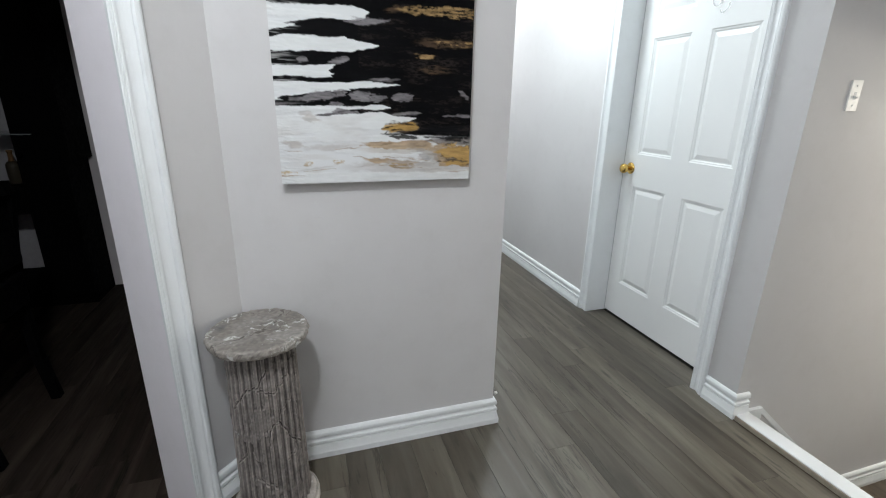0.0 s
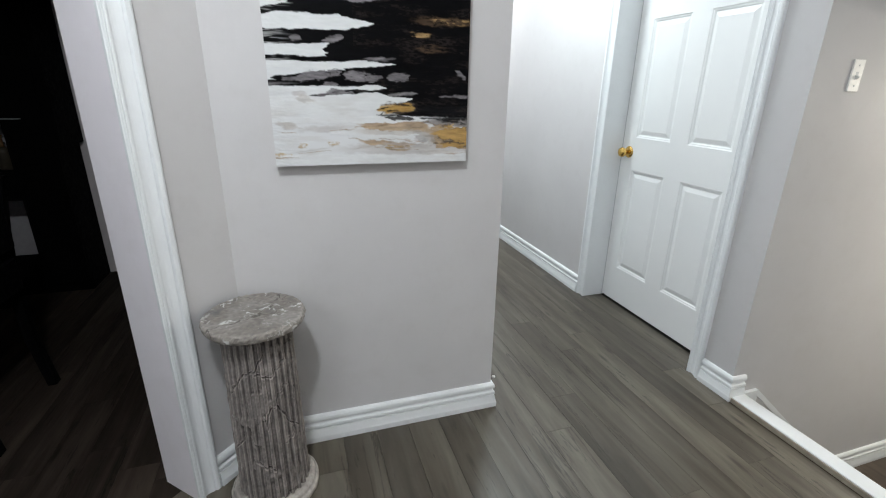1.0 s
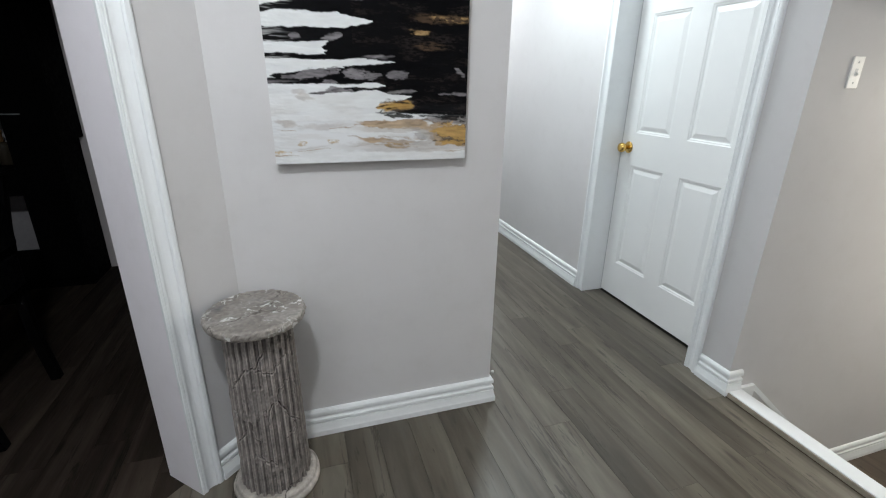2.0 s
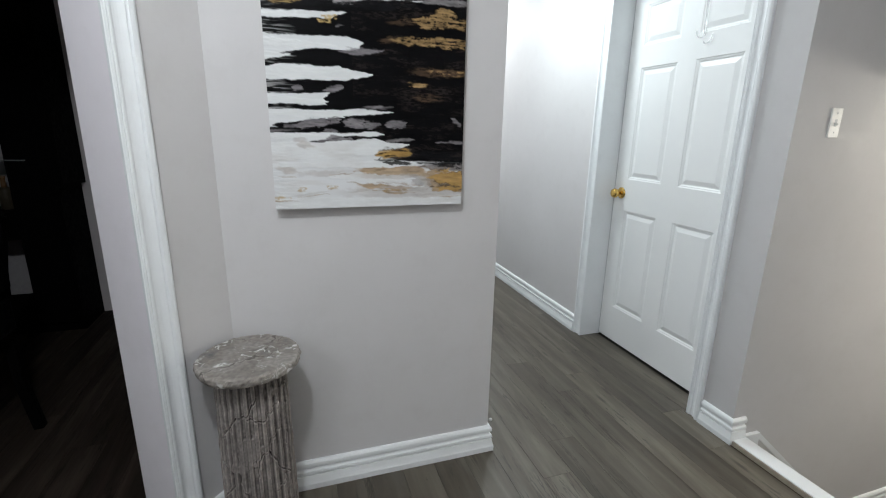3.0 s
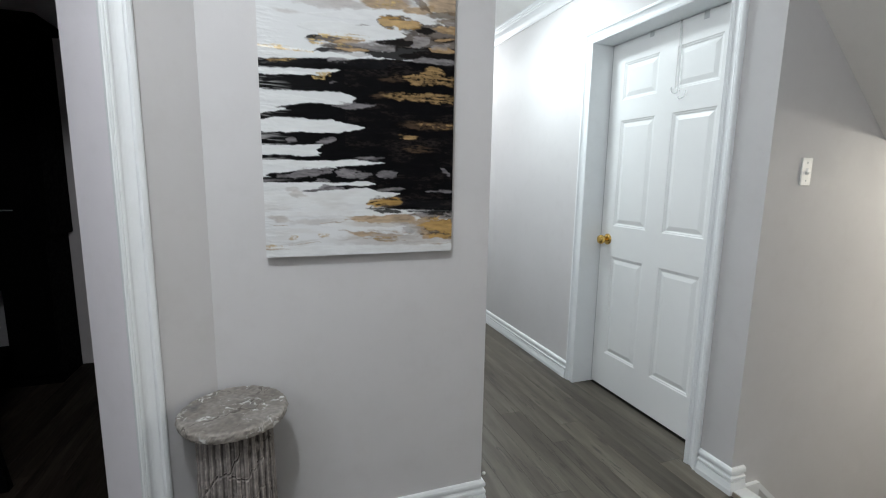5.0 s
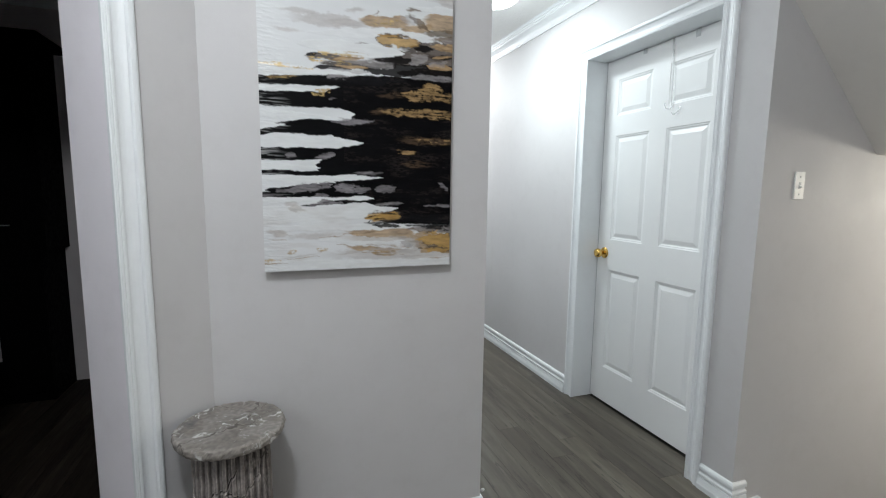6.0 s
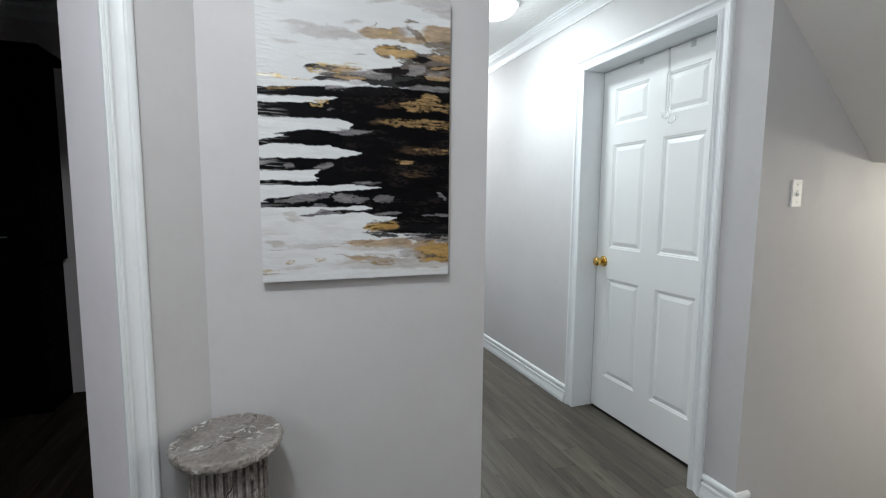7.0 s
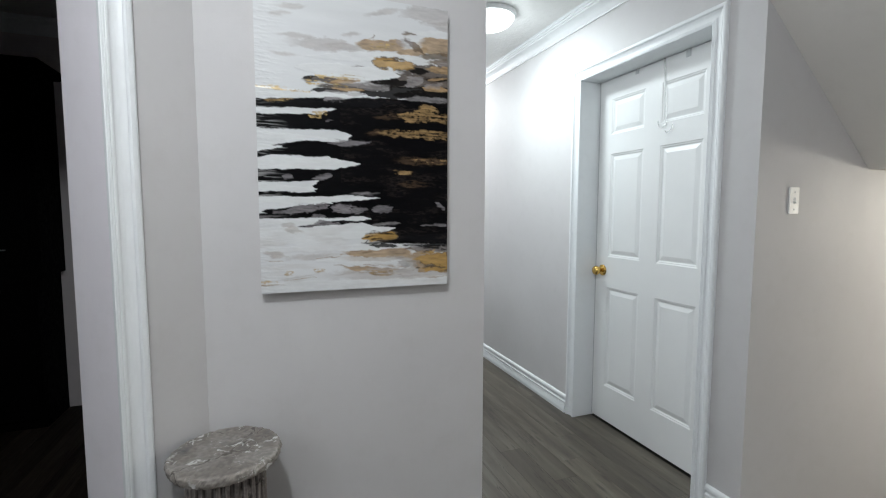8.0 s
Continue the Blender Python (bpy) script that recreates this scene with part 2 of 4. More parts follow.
def slab_mat():
    """Cast plaster slab: olive and blue-grey clouds, chalky chips, raised pale-lipped brown cracks."""
    mat, nt, b = nodes_of("chipped_cast_stone", 0.7, 0, 0.3)
    mp = mapped(nt)
    big, mid, fine = (noise_tex(nt, mp.outputs[0], s, 6, 0.6) for s in (9, 42, 190))
    c = ramp(nt, big.outputs["Fac"], [(0.34, (0.150, 0.143, 0.150)), (0.48, (0.222, 0.202, 0.184)), (0.66, (0.30, 0.282, 0.262))]).outputs[0]
    m = ramp(nt, mid.outputs["Fac"], [(0.30, (0.70, 0.70, 0.72)), (0.62, (1.08, 1.07, 1.06))])
    c = mix(nt, 0.7, c, m.outputs[0], "MULTIPLY")
    geo = nt.nodes.new("ShaderNodeNewGeometry")
    # Darker in hollows, paler on raised edges.
    worn = ramp(nt, geo.outputs["Pointiness"], [(0.44, (0.35, 0.34, 0.33)), (0.50, (0.95, 0.95, 0.95)), (0.57, (1.7, 1.7, 1.68))])
    c = mix(nt, 0.7, c, worn.outputs[0], "MULTIPLY")
    zone = ramp(nt, noise_tex(nt, mp.outputs[0], 13, 2).outputs["Fac"], [(0.44, (0, 0, 0)), (0.55, (1, 1, 1))])
    chips = ramp(nt, noise_tex(nt, mp.outputs[0], 34, 9, 0.66, 1.0).outputs["Fac"], [(0.565, (0, 0, 0)), (0.60, (0.9, 0.9, 0.9))])
    chip = mix(nt, 1.0, chips.outputs[0], zone.outputs[0], "MULTIPLY")
    c = mix(nt, chip, c, (0.72, 0.72, 0.71))
    warp, jag = noise_tex(nt, mp.outputs[0], 8, 3), noise_tex(nt, mp.outputs[0], 55, 4, 0.6)
    w = mix(nt, 0.13, mp.outputs[0], warp.outputs["Color"], "ADD")
    w = mix(nt, 0.02, w, jag.outputs["Color"], "ADD")
    vor = nt.nodes.new("ShaderNodeTexVoronoi")
    vor.feature = "DISTANCE_TO_EDGE"
    vor.inputs["Scale"].default_value = 6.0
    nt.links.new(w, vor.inputs["Vector"])
    keep = ramp(nt, noise_tex(nt, mp.outputs[0], 7.0, 2).outputs["Fac"], [(0.40, (0, 0, 0)), (0.46, (1, 1, 1))])
    lip = ramp(nt, vor.outputs["Distance"], [(0.012, (0, 0, 0)), (0.020, (0.35, 0.35, 0.35)), (0.04, (0, 0, 0))])
    c = mix(nt, mix(nt, 1.0, lip.outputs[0], keep.outputs[0], "MULTIPLY"), c, (0.42, 0.39, 0.35))
    crack = ramp(nt, vor.outputs["Distance"], [(0.0, (0.75, 0.75, 0.75)), (0.007, (0.65, 0.65, 0.65)), (0.019, (0, 0, 0))])
    k = mix(nt, 1.0, crack.outputs[0], keep.outputs[0], "MULTIPLY")
    c = mix(nt, k, c, (0.075, 0.062, 0.054))
    nt.links.new(c, b.inputs["Base Color"])
    n1 = bump(nt, b, mid.outputs["Fac"], 0.3, 0.004)
    n2 = bump(nt, b, fine.outputs["Fac"], 0.4, 0.002, n1)
    n3 = bump(nt, b, chip, 0.5, 0.002, n2)
    inv = nt.nodes.new("ShaderNodeInvert")
    nt.links.new(k, inv.inputs["Color"])
    bump(nt, b, inv.outputs[0], 0.9, 0.004, n3)
    return mat


TOPSTONE = slab_mat()


# ---------------------------------------------------------------- mesh helpers
def mesh_object(name, bm, material, smooth=False):
    me = bpy.data.meshes.new(name)
    bm.normal_update()
    bm.to_mesh(me)
    bm.free()
    me.materials.append(material)
    if smooth:
        for p in me.polygons:
            p.use_smooth = True
    return new(name, me)


def part(name, bm, material, parent, label="", smooth=False):
    ob = mesh_object(name, bm, material, smooth)
    ob.parent = parent
    if label:
        ob["label"] = label
    return ob


def thing(name, bm, material, label, category, kind="", group="", smooth=False):
    return tagged(mesh_object(name, bm, material, smooth), label, category, group, kind)


def root(name, place, label, category, kind="", group=""):
    ob = new(name)
    ob.location = place
    return tagged(ob, label, category, group, kind)


def box(bm, lo, hi, bevel=0.0, m=None):
    made = bmesh.ops.create_cube(bm, size=1.0)["verts"]
    c, s = [(a + b) / 2 for a, b in zip(lo, hi)], [b - a for a, b in zip(lo, hi)]
    for v in made:
        v.co = Vector([c[i] + v.co[i] * s[i] for i in range(3)])
    if m is not None:
        bmesh.ops.transform(bm, matrix=m, verts=made)
    if bevel:
        edges = list({e for v in made for e in v.link_edges})
        bmesh.ops.bevel(bm, geom=edges, offset=bevel, segments=2, affect="EDGES", profile=0.7)
    return bm


def boxes(*spans, bevel=0.0, m=None):
    bm = bmesh.new()
    for lo, hi in spans:
        box(bm, lo, hi, bevel, m)
    return bm


def lathe(bm, outline, steps=48, m=None):
    """Turns an outline of (radius, height) round z."""
    rings = []
    for r, z in outline:
        rings.append([bm.verts.new((r * math.cos(2 * math.pi * k / steps), r * math.sin(2 * math.pi * k / steps), z)) for k in range(steps)])
    for a, b in zip(rings, rings[1:]):
        for k in range(steps):
            bm.faces.new((a[k], a[(k + 1) % steps], b[(k + 1) % steps], b[k]))
    bm.faces.new(rings[0][::-1])
    bm.faces.new(rings[-1])
    if m is not None:
        bmesh.ops.transform(bm, matrix=m, verts=bm.verts)
    return bm


def run(profile, path, out):
    """Sweeps a profile of (away from wall, up) along a level path in plan with mitred corners; out[i] is the wall's normal on leg i."""
    bm = bmesh.new()
    rows = []
    for i, (x, y, z) in enumerate(path):
        legs = [Vector(out[j]).normalized() for j in (i - 1, i) if 0 <= j < len(out)]
        if len(legs) == 2:
            d = (legs[0] + legs[1])
            d = d / max(1e-6, d.dot(legs[0]))
        else:
            d = legs[0]
        rows.append([bm.verts.new((x + d.x * a, y + d.y * a, z + h)) for a, h in profile])
    for a, b in zip(rows, rows[1:]):
        for k in range(len(profile)):
            n = (k + 1) % len(profile)
            bm.faces.new((a[k], b[k], b[n], a[n]))
    bm.faces.new(rows[0])
    bm.faces.new(rows[-1][::-1])
    bmesh.ops.recalc_face_normals(bm, faces=bm.faces)
    return bm


def frame_run(profile, m, width, height):
    """Door casing: a profile of (out from the opening, proud of the wall) round an opening of that size, mitred at the head.
    In the frame of m the opening spans x 0..width and z 0..height and the wall looks along -y."""
    bm = bmesh.new()
    path = [(0, 0, -1, 0), (0, height, -1, 1), (width, height, 1, 1), (width, 0, 1, 0)]
    rows = [[bm.verts.new((x + sx * w, -t, z + sz * w)) for w, t in profile] for x, z, sx, sz in path]
    for a, b in zip(rows, rows[1:]):
        for k in range(len(profile)):
            n = (k + 1) % len(profile)
            bm.faces.new((a[k], b[k], b[n], a[n]))
    bm.faces.new(rows[0])
    bm.faces.new(rows[-1][::-1])
    bmesh.ops.recalc_face_normals(bm, faces=bm.faces)
    bmesh.ops.transform(bm, matrix=m, verts=bm.verts)
    return bm


BASE_PROFILE = [(0, 0), (0.0215, 0), (0.0218, 0.021), (0.0205, 0.0255), (0.0198, 0.0275), (0.0172, 0.039), (0.0148, 0.053), (0.0085, 0.0548), (0.0085, 0.0562),
                (0.0152, 0.0585), (0.0158, 0.064), (0.0148, 0.0700), (0.0085, 0.0730), (0.0055, 0.0780), (0.0062, 0.0825), (0.0135, 0.0865), (0.0142, 0.0935), (0.0132, 0.1020), (0.009, 0.1085), (0.005, 0.111), (0, 0.111)]
CASING_PROFILE = [(0, 0), (0, 0.0085), (0.0015, 0.0102), (0.0040, 0.0108), (0.0055, 0.0082), (0.0072, 0.0100), (0.0100, 0.0100), (0.0112, 0.0084), (0.0126, 0.0100), (0.0165, 0.0100), (0.0185, 0.0094), (0.0197, 0.0058),
                  (0.0230, 0.0046), (0.0280, 0.0046), (0.0340, 0.0058), (0.0390, 0.0078), (0.0435, 0.0104), (0.0470, 0.0126), (0.0490, 0.0092), (0.0504, 0.0126), (0.0530, 0.0170),
                  (0.0580, 0.0182), (0.0630, 0.0182), (0.0675, 0.0160), (0.0700, 0.0120), (0.0700, 0)]
CROWN_PROFILE = [(0, 0), (0.009, 0), (0.0105, 0.008), (0.0145, 0.011), (0.019, 0.020), (0.026, 0.032), (0.036, 0.043), (0.048, 0.051), (0.056, 0.0545), (0.058, 0.061),
                 (0.0665, 0.0635), (0.0685, 0.071), (0.0770, 0.0735), (0.079, 0.080), (0.088, 0.0825), (0.088, 0.088), (0, 0.088)]

# ---------------------------------------------------------------- plan
CEILING = 2.44
PAINT_Y = 1.385           # wall with the canvas
CORNER_X = 0.516          # its outer corner at the hall
DOOR_X = 1.535           # wall with the white door
STAIR_Y = 1.123          # stairwell wall
FAR = 5.4
BACK_Y, LEFT_X = -2.5, -2.3
DIAG = Vector((-0.391, PAINT_Y))          # corner where the angled wall starts
ALONG, OUT = Vector((-1, -1)).normalized(), Vector((1, -1)).normalized()
JAMB_S, OPEN_W, DIAG_T = 0.248, 0.86, 0.155
OPEN_Y0, OPEN_Y1, OPEN_Z, DOOR_T = 1.345, 2.207, 2.05, 0.17
# the angled wall's own frame: x along the wall from the corner, y into the dark room, z up
DIAG_M = Matrix(((ALONG.x, -OUT.x, 0, DIAG.x), (ALONG.y, -OUT.y, 0, DIAG.y), (0, 0, 1, 0), (0, 0, 0, 1)))

structure = dict(kind="structure")

# walls
thing("wall_canvas", boxes(((-0.62, PAINT_Y, 0), (CORNER_X, PAINT_Y + 0.12, CEILING))), WALL, "greige painted wall carrying the abstract canvas", "wall", **structure)
thing("wall_hall_side", boxes(((CORNER_X - 0.12, PAINT_Y + 0.12, 0), (CORNER_X, FAR, CEILING))), WALL, "greige painted side wall of the narrow hall", "wall", **structure)
thing("wall_hall_end", boxes(((CORNER_X - 0.12, FAR, 0), (DOOR_X + DOOR_T, FAR + 0.12, CEILING))), WALL, "greige painted wall closing the hall", "wall", **structure)
thing("wall_door", boxes(((DOOR_X, STAIR_Y, 0), (DOOR_X + DOOR_T, OPEN_Y0 - 0.02, CEILING)),
                         ((DOOR_X, OPEN_Y1 + 0.02, 0), (DOOR_X + DOOR_T, FAR, CEILING)),
                         ((DOOR_X, OPEN_Y0 - 0.02, OPEN_Z + 0.02), (DOOR_X + DOOR_T, OPEN_Y1 + 0.02, CEILING))),
      WALL, "greige painted hall wall with a white door", "wall", **structure)
thing("wall_stair", boxes(((DOOR_X + DOOR_T, STAIR_Y, -0.9), (4.3, STAIR_Y + 0.12, CEILING)), ((DOOR_X, STAIR_Y, -0.9), (DOOR_X + DOOR_T, STAIR_Y + 0.12, -0.0))),
      WALL, "greige painted stairwell wall with a light switch", "wall", **structure)
thing("wall_stair_near", boxes(((DOOR_X, 0.0, -0.9), (4.3, 0.12, CEILING))), WALL, "greige painted near wall of the stairwell", "wall", **structure)
thing("wall_stair_end", boxes(((4.3, 0.0, -0.9), (4.42, STAIR_Y + 0.12, CEILING))), WALL, "greige painted end wall of the stairwell", "wall", **structure)
thing("wall_right", boxes(((DOOR_X, BACK_Y, 0), (DOOR_X + 0.12, 0.0, CEILING))), WALL, "greige painted wall beside the stairs", "wall", **structure)
thing("wall_back", boxes(((LEFT_X - 0.12, BACK_Y - 0.12, 0), (DOOR_X + 0.12, BACK_Y, CEILING))), WALL, "greige painted back wall of the landing", "wall", **structure)
s_end = 2.66
end = DIAG + ALONG * s_end
thing("wall_left", boxes(((LEFT_X - 0.12, BACK_Y, 0), (LEFT_X, end.y + 0.2, CEILING))), WALL, "greige painted left wall of the landing", "wall", **structure)
thing("wall_angled", boxes(((0, 0, 0), (JAMB_S - 0.02, DIAG_T, CEILING)), ((JAMB_S + OPEN_W + 0.02, 0, 0), (s_end, DIAG_T, CEILING)),
                           ((JAMB_S - 0.02, 0, OPEN_Z + 0.02), (JAMB_S + OPEN_W + 0.02, DIAG_T, CEILING)), m=DIAG_M),
      WALL, "greige angled wall with a cased doorway", "wall", **structure)

# dark room beyond the angled doorway
ROOM_FAR = 3.47
thing("wall_dining_far", boxes(((-4.2, ROOM_FAR, 0), (0.39, ROOM_FAR + 0.12, CEILING))), DIMWALL, "pale grey wall of the unlit dining room", "wall", **structure)
thing("wall_dining_left", boxes(((-4.32, -0.8, 0), (-4.2, ROOM_FAR + 0.12, CEILING))), DIMWALL, "pale grey side wall of the unlit dining room", "wall", **structure)
thing("wall_dining_near", boxes(((-4.2, -0.92, 0), (LEFT_X - 0.12, -0.8, CEILING))), DIMWALL, "pale grey near wall of the unlit dining room", "wall", **structure)
thing("crown_dining", run(CROWN_PROFILE, [(-4.2, ROOM_FAR, CEILING - 0.09), (0.39, ROOM_FAR, CEILING - 0.09)], [(0, -1)]), TRIM, "white crown moulding in the unlit dining room", "moulding", **structure)

# ceilings
thing("ceiling", boxes(((-4.3, BACK_Y - 0.12, CEILING), (DOOR_X + 0.17, FAR + 0.12, CEILING + 0.1))), CEIL, "white stippled ceiling", "ceiling", **structure)


def soffit():
    """Sloping underside of the upper stairs, level past its foot."""
    bm = bmesh.new()
    outline = [(DOOR_X + 0.001, 2.064), (2.206, 1.464), (4.3, 1.452), (4.3, 1.60), (2.27, 1.61), (DOOR_X + 0.12, 2.18), (DOOR_X + 0.12, CEILING), (DOOR_X + 0.001, CEILING)]
    a = [bm.verts.new((x, 0.12, z)) for x, z in outline]
    b = [bm.verts.new((x, STAIR_Y - 0.001, z)) for x, z in outline]
    n = len(outline)
    for k in range(n):
        bm.faces.new((a[k], a[(k + 1) % n], b[(k + 1) % n], b[k]))
    bm.faces.new(a)
    bm.faces.new(b[::-1])
    bmesh.ops.recalc_face_normals(bm, faces=bm.faces)
    return bm


thing("ceiling_soffit", soffit(), SOFFIT, "warm white sloping underside of the upper stairs", "soffit", **structure)

# trim
thing("baseboard_canvas_wall", run(BASE_PROFILE, [(*(DIAG + ALONG * (JAMB_S - 0.075)), 0), (*DIAG, 0), (CORNER_X, PAINT_Y, 0), (CORNER_X, FAR, 0)],
                                   [OUT, (0, -1), (1, 0)]), TRIM, "white stepped baseboard round the canvas wall", "baseboard", **structure)
thing("baseboard_hall", run(BASE_PROFILE, [(DOOR_X, FAR, 0), (DOOR_X, OPEN_Y1 + 0.075, 0)], [(-1, 0)]), TRIM, "white stepped baseboard along the hall", "baseboard", **structure)
thing("baseboard_corner", run(BASE_PROFILE, [(DOOR_X, OPEN_Y0 - 0.075, 0), (DOOR_X, STAIR_Y, 0), (DOOR_X + 0.068, STAIR_Y, 0)], [(-1, 0), (0, -1)]),
      TRIM, "white baseboard returning round the wall corner", "baseboard", **structure)
thing("baseboard_landing", run(BASE_PROFILE, [(4.3, STAIR_Y, -0.68), (2.38, STAIR_Y, -0.68)], [(0, -1)]), TRIM, "white baseboard along the lower landing", "baseboard", **structure)
thing("crown_hall", run(CROWN_PROFILE, [(DOOR_X, FAR, CEILING - 0.084), (DOOR_X, STAIR_Y, CEILING - 0.084)], [(-1, 0)]), TRIM, "white crown moulding along the hall ceiling", "moulding", **structure)


# ---------------------------------------------------------------- white door in its frame
def white_door():
    base = root("door_1", (DOOR_X, (OPEN_Y0 + OPEN_Y1) / 2, 0), "closed white six-panel door in a white cased frame", "door", kind="structure")
    inv = Matrix.Translation(base.location).inverted()

    def piece(name, bm, material, parent=base, label="", smooth=False):
        bmesh.ops.transform(bm, matrix=inv, verts=bm.verts)
        return part(name, bm, material, parent, label, smooth)

    # x out of the wall is -x of the world; casing frame: x runs from far to near
    m = Matrix(((0, 1, 0, DOOR_X), (-1, 0, 0, OPEN_Y1), (0, 0, 1, 0), (0, 0, 0, 1)))
    piece("casing", frame_run(CASING_PROFILE, m, OPEN_Y1 - OPEN_Y0, OPEN_Z), TRIM)
    x0, x1 = DOOR_X + 0.0003, DOOR_X + DOOR_T
    piece("jamb", boxes(((x0, OPEN_Y1, 0), (x1, OPEN_Y1 + 0.0195, OPEN_Z))), TRIM)
    piece("jamb", boxes(((x0, OPEN_Y0 - 0.0195, 0), (x1, OPEN_Y0, OPEN_Z))), TRIM)
    piece("head_jamb", boxes(((x0, OPEN_Y0 - 0.0195, OPEN_Z), (x1, OPEN_Y1 + 0.0195, OPEN_Z + 0.0195))), TRIM)
    # leaf: stiles and rails with six openings, a raised panel in each
    lx, back = DOOR_X + 0.133, DOOR_X + 0.168
    ya, yb, za, zb = OPEN_Y0 + 0.003, OPEN_Y1 - 0.0065, 0.012, OPEN_Z - 0.004
    cols = [(1.482, 1.733), (1.847, 2.100)]
    rows = [(0.228, 0.832), (1.015, 1.618), (1.730, 1.932)]
    spans = [((lx, ya, za), (back, cols[0][0], zb)), ((lx, cols[0][1], za), (back, cols[1][0], zb)), ((lx, cols[1][1], za), (back, yb, zb))]
    for c0, c1 in cols:
        edges = [za] + [z for r in rows for z in r] + [zb]
        spans += [((lx, c0, edges[k]), (back, c1, edges[k + 1])) for k in (0, 2, 4, 6)]
    leaf = piece("leaf", boxes(*spans), DOOR)
    for c0, c1 in cols:
        for r0, r1 in rows:
            bm = bmesh.new()
            rings = []
            for inset, deep in ((0, 0.0), (0.004, 0.0035), (0.010, 0.0045), (0.014, 0.0085), (0.019, 0.0085), (0.040, 0.002), (0.043, 0.002)):
                rings.append([bm.verts.new((lx + deep, y, z)) for y, z in ((c0 + inset, r0 + inset), (c1 - inset, r0 + inset), (c1 - inset, r1 - inset), (c0 + inset, r1 - inset))])
            for a, b in zip(rings, rings[1:]):
                for k in range(4):
                    bm.faces.new((a[k], a[(k + 1) % 4], b[(k + 1) % 4], b[k]))
            bm.faces.new(rings[-1])
            rear = [bm.verts.new((back, v.co.y, v.co.z)) for v in rings[0]]
            bm.faces.new(rear[::-1])
            for k in range(4):
                bm.faces.new((rings[0][k], rear[k], rear[(k + 1) % 4], rings[0][(k + 1) % 4]))
            bmesh.ops.recalc_face_normals(bm, faces=bm.faces)
            bmesh.ops.transform(bm, matrix=inv, verts=bm.verts)
            part("panel", bm, DOOR, leaf)
    # Added grey strip that draws the line of shade between leaf and jamb.
    piece("gap_shade_strip", boxes(((lx + 0.001, OPEN_Y1 - 0.0052, za), (back, OPEN_Y1 - 0.0004, OPEN_Z - 0.001))), CLIPGREY, base, "grey strip painted as shade in the gap beside the door")
    # brass knob on a round rosette
    turn = Matrix.Translation((lx, 2.140, 0.930)) @ Matrix.Rotation(radians(-90), 4, "Y")
    k = piece("knob", lathe(bmesh.new(), [(0.010, 0.004), (0.0105, 0.022), (0.013, 0.026), (0.021, 0.032), (0.0265, 0.042), (0.0275, 0.050), (0.024, 0.060), (0.016, 0.066), (0.006, 0.068)], 32, turn),
              BRASS, base, "polished brass knob", True)
    bm = lathe(bmesh.new(), [(0.033, 0.0), (0.033, 0.003), (0.028, 0.008), (0.016, 0.011), (0.012, 0.012)], 32, turn)
    bmesh.ops.transform(bm, matrix=inv, verts=bm.verts)
    part("rosette", bm, BRASS, k, "", True)
    return base


white_door()


def strap(bm, points, width, thick, axis):
    """A flat strap through points, its width along axis."""
    ax = Vector(axis)
    rows = []
    for i, p in enumerate(points):
        a, b = Vector(points[max(0, i - 1)]), Vector(points[min(len(points) - 1, i + 1)])
        n = (b - a).normalized().cross(ax).normalized()
        p = Vector(p)
        rows.append([bm.verts.new(p + ax * sx * width / 2 + n * sn * thick / 2) for sx, sn in ((-1, -1), (1, -1), (1, 1), (-1, 1))])
    for a, b in zip(rows, rows[1:]):
        for k in range(4):
            bm.faces.new((a[k], a[(k + 1) % 4], b[(k + 1) % 4], b[k]))
    bm.faces.new(rows[0][::-1])
    bm.faces.new(rows[-1])
    bmesh.ops.recalc_face_normals(bm, faces=bm.faces)
    return bm


def door_hanger():
    x = DOOR_X + 0.133
    base = root("over_door_hook", (x, 1.715, 2.04), "translucent plastic double hook hung over the white door", "hook")
    inv = Matrix.Translation(base.location).inverted()

    def piece(name, bm):
        bmesh.ops.transform(bm, matrix=inv, verts=bm.verts)
        return part(name, bm, CLEARPLASTIC, base, "", False)

    piece("strap", strap(bmesh.new(), [(x + 0.02, 1.722, 2.0475), (x - 0.002, 1.722, 2.0475), (x - 0.0025, 1.721, 2.03), (x - 0.002, 1.712, 1.86), (x - 0.002, 1.704, 1.715)], 0.0125, 0.0009, (0, 1, 0)))
    for side, lowest in ((1, 1.708), (-1, 1.678)):
        pts = [(x - 0.006, 1.702 + side * 0.046 * math.sin(math.pi * k / 16), lowest + 0.034 * (1 - math.cos(math.pi * k / 16)) ** 1.6 + (0.012 if k == 0 else 0.0)) for k in range(9)]
        piece("hook_arm", strap(bmesh.new(), pts, 0.003, 0.005, (1, 0, 0)))
    return base


door_hanger()


def door_tab(y, z):
    x = DOOR_X + 0.133
    base = root("door_top_clip", (x, y, 2.046), "small pale grey plastic clip over the door's top edge", "clip", group="clips over the door")
    bm = boxes(((-0.0035, -0.013, -z), (-0.0005, 0.013, 0.0005)), bevel=0.0012)
    part("tab", bm, CLIPGREY, base)
    part("lip", boxes(((-0.0035, -0.013, 0.0007), (0.03, 0.013, 0.0027))), CLIPGREY, base)
    return base


door_tab(1.908, 0.024)
door_tab(1.582, 0.034)


